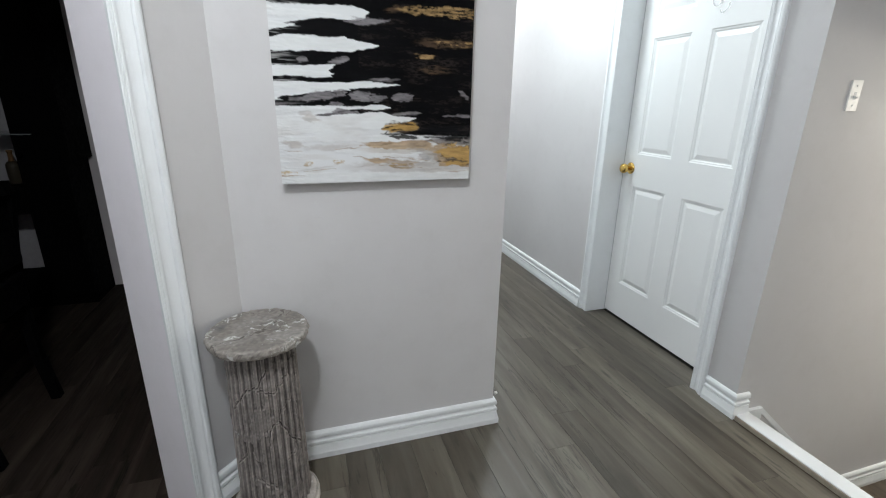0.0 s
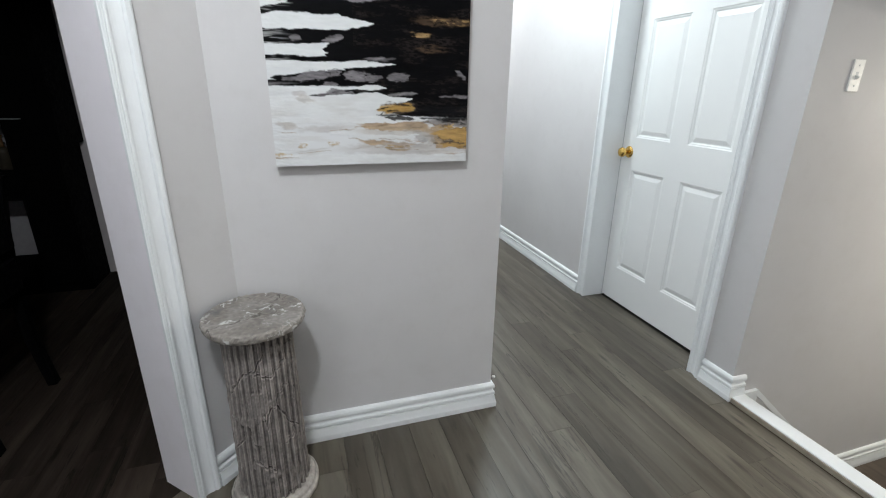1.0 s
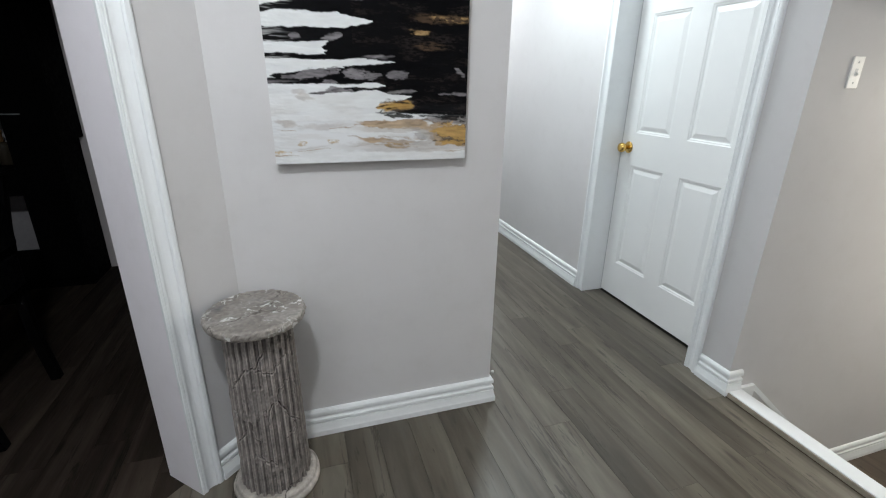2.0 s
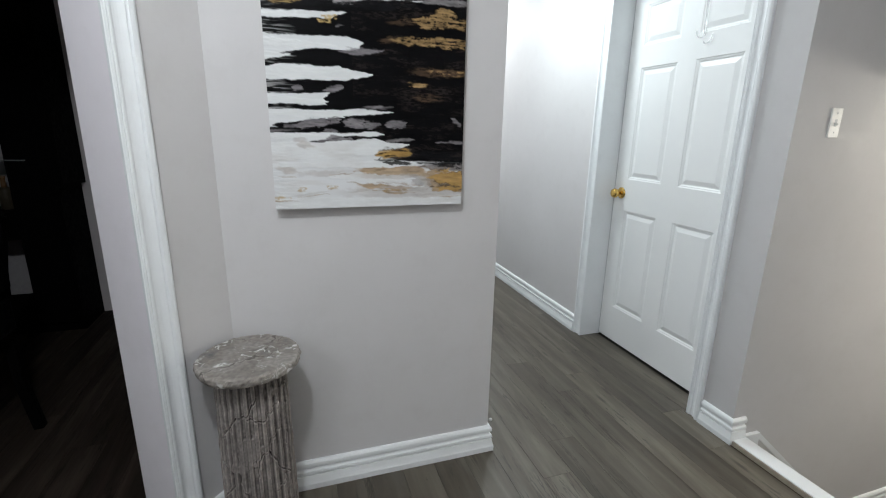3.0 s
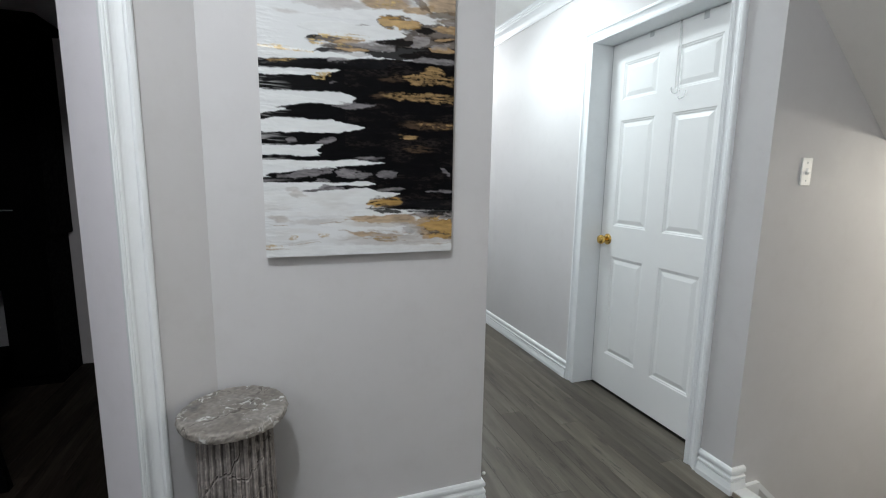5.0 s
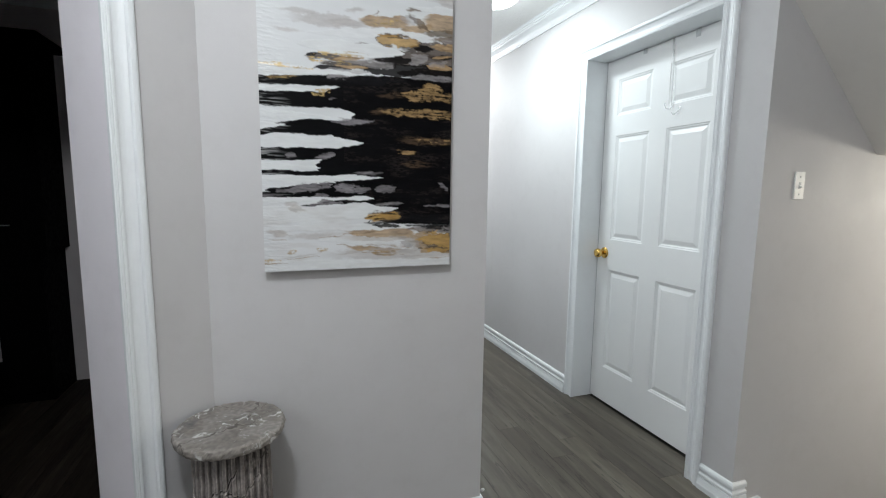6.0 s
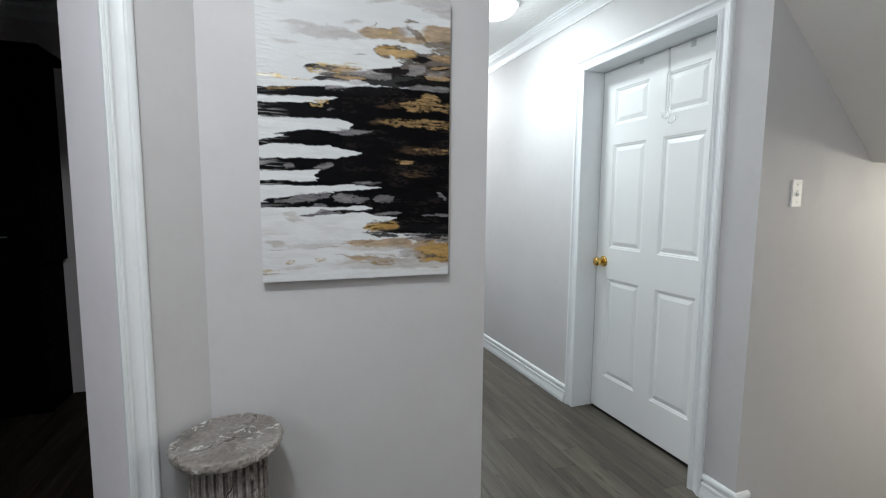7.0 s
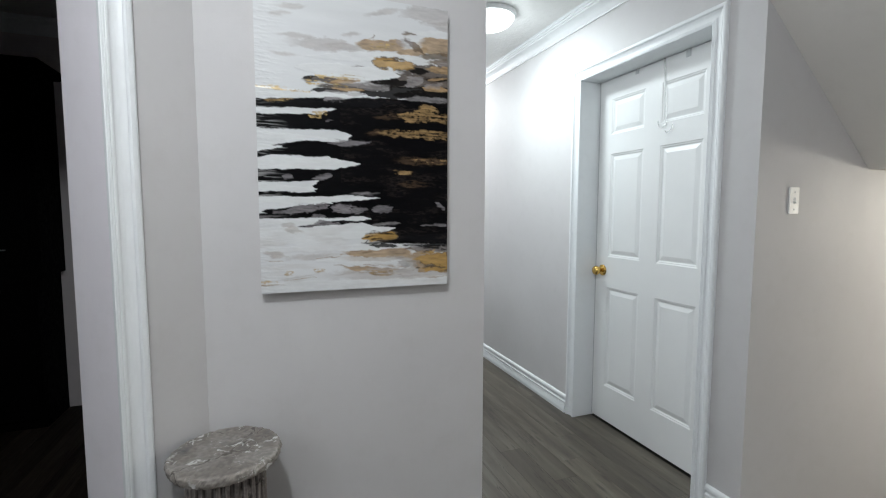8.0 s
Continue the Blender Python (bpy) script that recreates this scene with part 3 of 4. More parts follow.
# ---------------------------------------------------------------- cased opening in the angled wall
def cased_opening():
    base = root("door_2", (*DIAG, 0), "white cased doorway standing open to a dark room", "doorway", kind="structure")
    inv = Matrix.Translation(base.location).inverted()

    def piece(name, bm, mat=TRIM):
        bmesh.ops.transform(bm, matrix=inv, verts=bm.verts)
        return part(name, bm, mat, base)

    m = DIAG_M @ Matrix.Translation((JAMB_S, 0, 0))
    wide = [(w * 1.07, t) for w, t in CASING_PROFILE]
    piece("casing", frame_run(wide, m, OPEN_W, OPEN_Z))
    far = DIAG_M @ Matrix.Translation((JAMB_S + OPEN_W, DIAG_T, 0)) @ Matrix.Rotation(math.pi, 4, "Z")
    piece("casing", frame_run([(w + 0.007, t) for w, t in CASING_PROFILE], far, OPEN_W, OPEN_Z))
    for a, b in ((JAMB_S - 0.0195, JAMB_S), (JAMB_S + OPEN_W, JAMB_S + OPEN_W + 0.0195)):
        piece("jamb", boxes(((a, 0.0003, 0), (b, DIAG_T + 0.006, OPEN_Z)), m=DIAG_M), JAMB)
    piece("head_jamb", boxes(((JAMB_S - 0.0195, 0.0003, OPEN_Z), (JAMB_S + OPEN_W + 0.0195, DIAG_T + 0.006, OPEN_Z + 0.0195)), m=DIAG_M), JAMB)


cased_opening()


# ---------------------------------------------------------------- abstract canvas
# strokes in centimetres: left end, right end, height down at each end, half width, whether each end tapers
WASH = [
    (5.8, 10.7, 70.0, 70.0, 1.5, 1, 1), (-0.4, 6.4, 77.0, 78.8, 1.5, 1, 1), (5.5, 24.1, 79.9, 78.9, 0.9, 1, 1),
    (15.3, 60.5, 85.4, 86.3, 1.7, 1, 0), (38.6, 49.3, 79.7, 82.8, 3.0, 1, 1), (2.2, 17.9, 86.3, 84.6, 0.3, 1, 1),
]
BLACK = [
    (-0.5, 59.7, 34.6, 29.8, 1.3, 0, 0), (-0.7, 59.8, 39.9, 36.0, 2.2, 0, 0), (3.4, 59.9, 46.3, 43.7, 1.6, 1, 0),
    (-1.6, 59.9, 48.5, 46.3, 1.0, 0, 0), (-0.8, 60.0, 55.2, 53.3, 1.7, 0, 0), (-1.7, 60.1, 60.8, 59.7, 0.9, 0, 0),
    (0.6, 60.2, 65.7, 64.3, 2.1, 1, 0), (-1.9, 60.2, 67.2, 66.2, 0.9, 0, 0), (10.7, 60.3, 70.3, 69.6, 1.6, 1, 0),
    (29.5, 60.3, 73.6, 73.8, 2.6, 1, 0), (17.9, 59.8, 37.2, 34.2, 5.9, 1, 0), (19.4, 59.9, 48.4, 45.2, 6.7, 1, 0),
    (15.2, 60.1, 58.4, 56.3, 7.2, 1, 0), (27.7, 60.2, 68.2, 66.9, 5.5, 1, 0),
]
MURK = [
    (42.4, 60.4, 78.1, 77.7, 1.1, 1, 0),
]
TAN = [
    (23.2, 49.2, 78.0, 79.8, 1.5, 1, 1), (44.8, 60.4, 81.9, 83.1, 3.1, 1, 0), (24.0, 42.4, 83.2, 84.5, 0.7, 1, 1),
]
BROWN = [
    (38.7, 60.0, 49.1, 48.5, 1.1, 1, 0), (40.6, 54.0, 56.9, 56.9, 1.1, 1, 1), (31.5, 38.7, 41.0, 40.4, 1.0, 1, 1),
    (33.4, 44.3, 35.9, 34.7, 1.0, 1, 1), (30.4, 40.5, 74.8, 74.8, 1.1, 1, 1),
]
GREY = [
    (3.4, 20.1, 66.0, 63.9, 1.4, 1, 1), (20.8, 32.2, 64.6, 65.5, 1.2, 1, 1), (33.5, 40.9, 65.5, 64.7, 1.1, 1, 1),
    (10.6, 23.5, 70.7, 69.6, 1.4, 1, 1), (6.2, 10.1, 55.0, 54.7, 0.7, 1, 1), (15.3, 21.0, 56.0, 54.8, 1.0, 1, 1),
    (16.0, 19.4, 67.2, 67.2, 0.7, 1, 1), (-1.2, 5.9, 67.3, 67.1, 0.5, 0, 1), (19.5, 34.2, 44.5, 43.8, 0.9, 1, 1),
    (26.4, 36.8, 60.3, 59.9, 0.4, 1, 1), (18.4, 25.1, 31.9, 31.4, 0.8, 1, 1), (19.6, 22.9, 38.4, 38.1, 0.3, 1, 1),
    (54.1, 58.1, 63.0, 65.0, 0.6, 1, 1), (50.6, 60.3, 69.8, 70.0, 0.4, 1, 0),
]
PALE = [
    (33.5, 43.6, 69.6, 69.2, 0.5, 1, 1), (46.3, 53.2, 77.1, 78.7, 1.3, 1, 1), (52.2, 60.4, 78.3, 78.5, 0.8, 1, 0),
    (40.5, 49.3, 81.1, 83.6, 1.5, 1, 1),
]
WHITE = [
    (-3.9, 14.6, 36.6, 36.2, 0.8, 0, 1), (-4.1, 19.6, 43.1, 43.4, 1.0, 0, 1), (-4.2, 7.6, 46.8, 46.6, 1.0, 0, 1),
    (-4.4, 29.7, 51.4, 51.0, 1.7, 0, 1), (-4.6, 16.4, 58.3, 58.7, 1.0, 0, 1), (-4.8, 36.5, 62.7, 61.3, 1.0, 0, 1),
    (-5.0, 17.0, 68.8, 68.8, 0.7, 0, 1), (23.5, 33.5, 68.1, 68.0, 0.7, 1, 1), (-5.2, 40.5, 73.9, 71.1, 2.3, 0, 1),
    (-5.3, 45.9, 76.9, 77.1, 0.9, 0, 1), (15.4, 43.6, 81.1, 81.9, 0.9, 1, 1),
]
WHITE2 = [
    (-5.7, 60.5, 88.3, 89.0, 1.5, 0, 0), (8.9, 25.9, 75.6, 75.3, 1.4, 1, 1),
]
OVER = [
    (38.6, 60.3, 74.4, 74.6, 1.5, 1, 0), (43.4, 60.4, 76.7, 77.3, 0.8, 1, 0), (29.4, 42.8, 75.7, 75.9, 0.4, 1, 1),
    (-0.0, 16.4, 33.7, 32.7, 0.5, 0, 1), (16.4, 44.3, 32.7, 30.9, 1.2, 1, 1),
]
GOLD = [
    (40.2, 59.8, 35.0, 34.5, 1.6, 1, 0), (48.4, 56.2, 32.6, 32.7, 1.4, 1, 1), (34.0, 59.9, 40.7, 40.0, 1.2, 1, 0),
    (39.6, 47.8, 52.8, 52.5, 0.5, 1, 1), (46.2, 60.0, 49.0, 48.9, 0.7, 1, 0), (1.5, 10.8, 33.0, 32.4, 0.2, 1, 1),
    (27.9, 42.8, 84.8, 85.3, 0.4, 1, 1),
]
TICK = [
    (-0.7, 4.1, 87.0, 86.7, 0.5, 0, 1), (5.7, 9.0, 84.7, 84.1, 0.5, 1, 1), (15.0, 19.5, 84.0, 83.6, 0.5, 1, 1),
]
AMBER = [
    (47.3, 58.4, 84.3, 85.0, 0.8, 1, 0), (29.5, 42.8, 73.9, 73.3, 1.5, 1, 1), (47.3, 60.4, 81.3, 82.8, 2.3, 1, 0),
]

TOP_WASH = [
    (5.0, 16.0, 6.3, 5.3, 0.70, 1, 1), (3.4, 11.1, 8.7, 7.6, 0.50, 1, 1), (39.9, 60.8, 2.7, 1.8, 2.50, 1, 0),
    (30.9, 43.5, 5.2, 2.5, 1.00, 1, 1), (4.8, 17.4, 14.2, 13.8, 0.70, 1, 1), (7.8, 30.9, 16.0, 15.1, 2.00, 1, 1),
    (17.4, 32.6, 15.8, 15.6, 1.50, 1, 1), (49.1, 60.8, 5.2, 5.3, 1.70, 1, 0), (24.1, 30.9, 12.3, 11.1, 0.70, 1, 1),
    (2.3, 14.0, 19.5, 19.4, 0.50, 1, 1),
]
TOP_TAN = [
    (28.8, 45.6, 14.7, 13.0, 1.80, 1, 1), (48.1, 60.8, 12.3, 11.1, 3.00, 1, 0), (41.5, 52.8, 15.2, 13.8, 1.10, 1, 1),
]
TOP_BROWN = [
    (43.9, 48.7, 9.4, 9.1, 0.40, 1, 1), (44.4, 51.4, 10.3, 15.1, 1.00, 1, 1), (48.1, 60.8, 15.5, 14.4, 1.10, 1, 0),
    (50.0, 60.8, 17.4, 15.8, 0.90, 1, 0), (33.0, 35.1, 12.1, 10.9, 0.20, 1, 1),
]
TOP_MURK = [
    (41.5, 60.8, 21.5, 18.9, 2.70, 1, 0), (12.6, 30.8, 26.8, 24.0, 1.30, 1, 1), (17.1, 41.4, 28.0, 26.2, 1.50, 1, 1),
    (30.6, 60.8, 24.6, 23.5, 2.30, 1, 0), (26.5, 32.5, 21.0, 21.0, 0.70, 1, 1),
]
TOP_DARK = [
    (43.8, 53.2, 20.2, 20.2, 1.10, 1, 1), (51.4, 59.8, 22.6, 21.7, 0.90, 1, 1), (33.4, 45.6, 24.9, 24.9, 1.80, 1, 1),
    (28.9, 60.8, 28.6, 26.2, 2.00, 1, 0), (12.8, 17.5, 26.6, 25.3, 0.70, 1, 1), (13.8, 26.2, 29.4, 29.0, 0.70, 1, 1),
    (39.6, 60.9, 28.1, 27.9, 1.80, 1, 0), (17.2, 31.6, 24.0, 23.0, 0.20, 1, 1),
]
TOP_OCHRE = [
    (51.4, 60.8, 19.2, 19.3, 1.50, 1, 0), (51.8, 59.2, 22.9, 21.4, 0.50, 1, 1), (49.4, 60.2, 25.6, 25.5, 1.30, 1, 1),
    (19.1, 30.6, 26.8, 24.6, 0.90, 1, 1), (21.3, 31.6, 28.6, 27.8, 0.70, 1, 1),
]
TOP_LILAC = [
    (23.8, 40.1, 26.5, 25.8, 0.80, 1, 1), (44.0, 50.4, 25.1, 23.0, 1.60, 1, 1), (30.6, 39.6, 27.5, 26.7, 0.60, 1, 1),
    (50.6, 57.8, 25.3, 23.9, 0.80, 1, 1), (41.9, 47.6, 12.2, 12.2, 1.40, 1, 1), (17.1, 32.4, 30.0, 29.3, 0.50, 1, 1),
    (43.6, 60.2, 29.3, 29.0, 0.70, 1, 1), (18.4, 25.1, 32.0, 31.6, 0.70, 1, 1), (53.8, 60.2, 17.5, 17.2, 0.60, 1, 0),
]
TOP_WHITE = [
    (14.0, 50.4, 19.4, 16.4, 1.30, 1, 1), (10.8, 44.0, 23.1, 22.6, 2.10, 1, 1), (46.2, 60.8, 8.5, 7.9, 1.10, 1, 0),
    (-1.7, 26.8, 31.0, 30.5, 1.00, 0, 1),
]
TOP_GOLD = [
    (33.6, 48.7, 19.2, 18.8, 1.60, 1, 1), (34.2, 42.4, 18.1, 17.7, 0.50, 1, 1),
]
LEAF = [
    (16.0, 31.1, 24.9, 24.1, 0.90, 1, 1), (13.6, 20.5, 27.3, 26.2, 0.90, 1, 1), (21.8, 26.9, 27.2, 27.1, 0.50, 1, 1),
    (-1.0, 14.6, 29.7, 29.7, 0.60, 0, 1), (32.6, 41.9, 14.6, 12.7, 0.80, 1, 1), (14.3, 20.2, 36.8, 36.2, 1.00, 1, 1),
    (2.7, 9.2, 33.2, 32.6, 0.30, 1, 1),
]
LINES = [
    (16.1, 24.9, 80.0, 79.7, 0.20, 1, 1), (22.9, 34.1, 79.3, 78.4, 0.30, 1, 1), (28.9, 44.1, 85.1, 86.2, 0.30, 1, 1),
    (6.0, 16.2, 86.5, 85.6, 0.10, 1, 1), (-0.1, 6.8, 87.2, 87.7, 0.20, 1, 1), (1.4, 6.2, 80.0, 80.5, 0.20, 1, 1),
    (29.9, 45.0, 82.4, 83.8, 0.10, 1, 1), (45.0, 52.8, 77.7, 79.9, 0.20, 1, 1), (51.8, 59.4, 87.9, 87.5, 0.10, 1, 0),
    (21.2, 31.8, 82.4, 83.6, 0.20, 1, 1),
]
LOW_WASH = [
    (22.9, 48.9, 80.7, 80.7, 0.90, 1, 1), (29.9, 48.9, 84.2, 85.4, 1.50, 1, 1), (44.0, 47.9, 80.5, 85.4, 1.90, 1, 1),
    (0.2, 9.3, 77.8, 79.4, 0.80, 1, 1), (6.3, 13.7, 70.6, 72.1, 1.10, 1, 1), (41.0, 56.9, 87.0, 87.7, 0.80, 1, 1),
    (21.1, 29.9, 85.7, 84.2, 0.50, 1, 1),
]

CREVICE = [
    (31.4, 41.9, 76.2, 77.0, 0.54, 1, 1), (29.8, 34.1, 73.8, 73.4, 0.23, 1, 1), (34.1, 41.9, 72.4, 73.0, 0.29, 1, 1), (32.2, 36.7, 74.6, 74.4, 0.21, 1, 1),
    (39.2, 45.4, 75.4, 76.2, 0.25, 1, 1), (49.9, 59.6, 77.5, 78.6, 0.39, 1, 1), (30.0, 31.9, 76.0, 74.6, 0.18, 1, 1),
]

CW, CH = 0.592, 0.902
CANVAS_X, CANVAS_Z = -0.2325, 1.0335


def value_noise(u, v, seed):
    """Smooth lattice noise in 0..1 over arrays u, v."""
    rng = np.random.RandomState(seed)
    table = rng.rand(256, 256)
    iu, iv = np.floor(u).astype(int), np.floor(v).astype(int)
    fu, fv = u - iu, v - iv
    fu, fv = fu * fu * (3 - 2 * fu), fv * fv * (3 - 2 * fv)
    a, b = table[iu % 256, iv % 256], table[(iu + 1) % 256, iv % 256]
    c, d = table[iu % 256, (iv + 1) % 256], table[(iu + 1) % 256, (iv + 1) % 256]
    return (a * (1 - fu) + b * fu) * (1 - fv) + (c * (1 - fu) + d * fu) * fv


def fbm(u, v, seed, octaves=5):
    total, gain, norm = 0, 1.0, 0
    for k in range(octaves):
        total = total + gain * value_noise(u * 2**k, v * 2**k, seed + k)
        norm += gain
        gain *= 0.55
    return total / norm


def abstract_canvas():
    nu, nv = 294, 447
    u, v = np.meshgrid(np.linspace(0, CW * 100, nu), np.linspace(0, CH * 100, nv))
    wu = u + 3.0 * (fbm(u * 0.2, v * 0.7, 3, 3) - 0.5)
    wv = v + 1.35 * (fbm(u * 0.14, v * 0.5, 11, 3) - 0.5) + 0.55 * (fbm(u * 0.6, v * 1.1, 29, 3) - 0.5)
    rgb = np.ones((nv, nu, 3)) * np.array([0.655, 0.67, 0.68])
    wash = fbm(u * 0.06, v * 0.35, 41)
    rgb *= (0.93 + 0.12 * wash)[..., None]
    height = 0.08 * fbm(u * 0.5, v * 3.0, 51)
    gold = np.zeros((nv, nu))

    def lay(strokes, colour, vary, strength, lift, gilded=0.0, soft=0.35, seed=0, dry=0.0, fade=0.0, rim=0.0, ragged=0.0, blunt=0.5):
        nonlocal rgb, height, gold
        for n, (u0, u1, v0, v1, h, tl, tr) in enumerate(strokes):
            u0, u1 = (u0 if tl else u0 - 9), (u1 if tr else u1 + 9)
            along = np.clip((wu - u0) / (u1 - u0), 0, 1)
            centre = v0 + (v1 - v0) * along
            taper = np.ones_like(u)
            reach = min(11.0, blunt * (u1 - u0))
            if tl:
                taper *= np.clip((wu - u0) / reach, 0, 1) ** 0.68
            if tr:
                taper *= np.clip((u1 - wu) / reach, 0, 1) ** 0.68
            inside = h * taper - np.abs(wv - centre)
            if ragged:
                inside = inside + ragged * h * (0.7 * fbm(u * 0.28, v * 0.9, 300 + seed + n, 3) + 0.3 * fbm(u * 1.1, v * 2.0, 330 + seed + n, 3) - 0.5) * 2.2
            inside[(wu < u0) | (wu > u1)] = -9
            mask = np.clip(inside / soft + 0.5, 0, 1)
            mask = mask * mask * (3 - 2 * mask) * (taper > 0.02)
            if fade:
                if tl:
                    mask = mask * np.clip((wu - u0) / (fade * (u1 - u0)), 0, 1)
                if tr:
                    mask = mask * np.clip((u1 - wu) / (fade * (u1 - u0)), 0, 1)
            if dry:
                rub = 0.55 * fbm(u * 0.22, v * 2.6, 70 + seed + n, 4) + 0.45 * fbm(u * 1.0, v * 1.4, 170 + seed + n, 4)
                mask = mask * np.clip((rub - dry) * 7 + 0.5, 0, 1)
            mask *= strength
            tone = 1 + vary * 2 * (fbm(u * 0.35 + 17 * n, v * 1.5, 90 + seed) - 0.5)
            ink = np.array(colour)[None, None] * tone[..., None]
            rgb = rgb * (1 - mask[..., None]) + ink * mask[..., None]
            if rim:
                line = np.exp(-((inside - 0.02) / 0.30) ** 2) * rim * np.clip((fbm(u * 0.3, v * 0.6, 260 + n) - 0.40) * 8, 0, 1)
                rgb = rgb * (1 - line[..., None]) + np.array([0.05, 0.045, 0.045]) * line[..., None]
            height = height * (1 - mask) + (lift + 0.13 * fbm(u * 0.4, v * 4.5, 130 + n)) * mask
            gold = gold * (1 - mask) + gilded * mask

    lay(WASH + TOP_WASH, (0.42, 0.395, 0.385), 0.3, 0.62, 0.1, soft=0.9, seed=1, fade=0.25, ragged=0.8)
    lay(BLACK, (0.0022, 0.0022, 0.0028), 0.5, 1.0, 0.3, soft=0.3, seed=2)
    lay(MURK + TOP_MURK, (0.080, 0.062, 0.050), 0.9, 0.92, 0.25, soft=0.7, seed=21, fade=0.08, ragged=0.6, dry=0.22)
    lay(TAN + TOP_TAN, (0.36, 0.255, 0.155), 0.6, 0.9, 0.3, 0.05, soft=0.5, seed=15, fade=0.12, ragged=0.5, blunt=0.2)
    lay(TOP_BROWN, (0.13, 0.095, 0.065), 0.8, 0.85, 0.3, soft=0.5, seed=16, ragged=0.7, fade=0.1)
    lay(TOP_DARK, (0.007, 0.006, 0.006), 0.5, 0.96, 0.3, soft=0.35, seed=3, ragged=0.7, fade=0.02, dry=0.16)
    lay(TOP_OCHRE, (0.37, 0.25, 0.135), 0.7, 0.85, 0.3, 0.06, soft=0.4, seed=17, ragged=0.6, fade=0.08, dry=0.26)
    lay(BROWN, (0.085, 0.055, 0.034), 0.6, 0.7, 0.3, 0.05, soft=0.8, seed=12, dry=0.44, fade=0.2, ragged=0.7)
    lay(GREY, (0.19, 0.178, 0.187), 0.8, 0.85, 0.35, soft=0.55, seed=4, ragged=0.95, blunt=0.35, dry=0.30)
    lay(PALE + TOP_LILAC, (0.31, 0.295, 0.30), 0.7, 0.52, 0.3, soft=0.4, seed=5, ragged=0.8, blunt=0.25, fade=0.08, dry=0.28)
    lay(WHITE2, (0.66, 0.675, 0.68), 0.10, 0.94, 0.55, soft=0.6, seed=6, fade=0.1)
    lay(WHITE + TOP_WHITE, (0.67, 0.685, 0.69), 0.08, 1.0, 0.6, soft=0.22, seed=7, blunt=0.35)
    lay(OVER, (0.006, 0.006, 0.007), 0.5, 0.95, 0.35, soft=0.6, seed=13, dry=0.33, ragged=0.5)
    lay(LOW_WASH, (0.43, 0.40, 0.375), 0.4, 0.6, 0.3, soft=0.5, seed=18, ragged=0.9, fade=0.2)
    lay(LINES, (0.30, 0.22, 0.14), 0.6, 0.8, 0.4, soft=0.3, seed=19, ragged=1.2, dry=0.3)
    lay(TICK, (0.38, 0.27, 0.13), 0.5, 0.75, 0.4, 0.1, soft=0.4, seed=8, dry=0.42, ragged=1.3, blunt=0.3)
    lay(GOLD, (0.31, 0.205, 0.095), 0.9, 0.85, 0.45, 0.2, soft=0.5, seed=9, dry=0.46, fade=0.12, ragged=0.9, blunt=0.2)
    lay(AMBER + TOP_GOLD, (0.43, 0.265, 0.085), 0.5, 0.88, 0.4, 0.12, soft=0.5, seed=14, fade=0.06, rim=0.8, ragged=0.8, blunt=0.25)
    lay(CREVICE, (0.012, 0.010, 0.009), 0.5, 0.92, 0.4, soft=0.3, seed=22, ragged=1.2, dry=0.26)
    lay(LEAF, (0.46, 0.33, 0.14), 0.8, 0.85, 0.5, 0.22, soft=0.35, seed=20, dry=0.52, ragged=1.0, blunt=0.2)
    # grey film dragged over the lower whites
    film = np.clip((fbm(u * 0.10, v * 0.45, 401) - 0.50) * 5, 0, 1) * np.clip((v - 66) / 8, 0, 1) * (rgb.mean(2) > 0.5)
    rgb = rgb * (1 - 0.28 * film[..., None]) + np.array([0.46, 0.43, 0.40]) * 0.28 * film[..., None]
    # faint brown scrapes in the black field
    scrape = np.clip((fbm(u * 0.12, v * 0.7, 201) - 0.50) * 6, 0, 1) * np.clip((fbm(u * 0.9, v * 2.6, 211) - 0.42) * 4, 0, 1) * (rgb.mean(2) < 0.02) * (u > 24)
    rgb = rgb * (1 - 0.3 * scrape[..., None]) + np.array([0.06, 0.045, 0.04]) * 0.3 * scrape[..., None]
    # pale comb lines where black meets the edge
    teeth = np.clip((fbm(u * 0.12, v * 3.6, 231, 3) - 0.54) * 12, 0, 1) * np.clip(1.2 - u / (4.0 + 5 * fbm(u * 0.1, v * 1.4, 233)), 0, 1) * (rgb.mean(2) < 0.05)
    rgb = rgb * (1 - 0.55 * teeth[..., None]) + np.array([0.5, 0.5, 0.5]) * 0.55 * teeth[..., None]
    # comb lines of thick paint along one edge
    comb = np.clip(1.15 - u / 9, 0, 1) * np.clip((fbm(u * 0.35, v * 3.4, 222, 3) - 0.48) * 5, 0, 1)
    height = height + 0.9 * comb
    depth = 0.0008 * height
    verts = np.stack([CANVAS_X + u / 100, PAINT_Y - 0.036 - depth, CANVAS_Z + CH - v / 100], -1).reshape(-1, 3)
    k = (np.arange(nv - 1)[:, None] * nu + np.arange(nu - 1)[None]).ravel()
    faces = np.stack([k, k + nu, k + nu + 1, k + 1], -1)
    me = bpy.data.meshes.new("painted_face")
    me.from_pydata(verts.tolist(), [], faces.tolist())
    layer = me.color_attributes.new("pigment", "FLOAT_COLOR", "POINT")
    layer.data.foreach_set("color", np.concatenate([rgb, gold[..., None]], -1).astype(np.float32).ravel())
    mat, nt, b = nodes_of("acrylic_and_gold_leaf", 0.30, 0, 0.08)
    at = nt.nodes.new("ShaderNodeAttribute")
    at.attribute_name = "pigment"
    weave = noise_tex(nt, mapped(nt).outputs[0], 420, 2)
    nt.links.new(at.outputs["Color"], b.inputs["Base Color"])
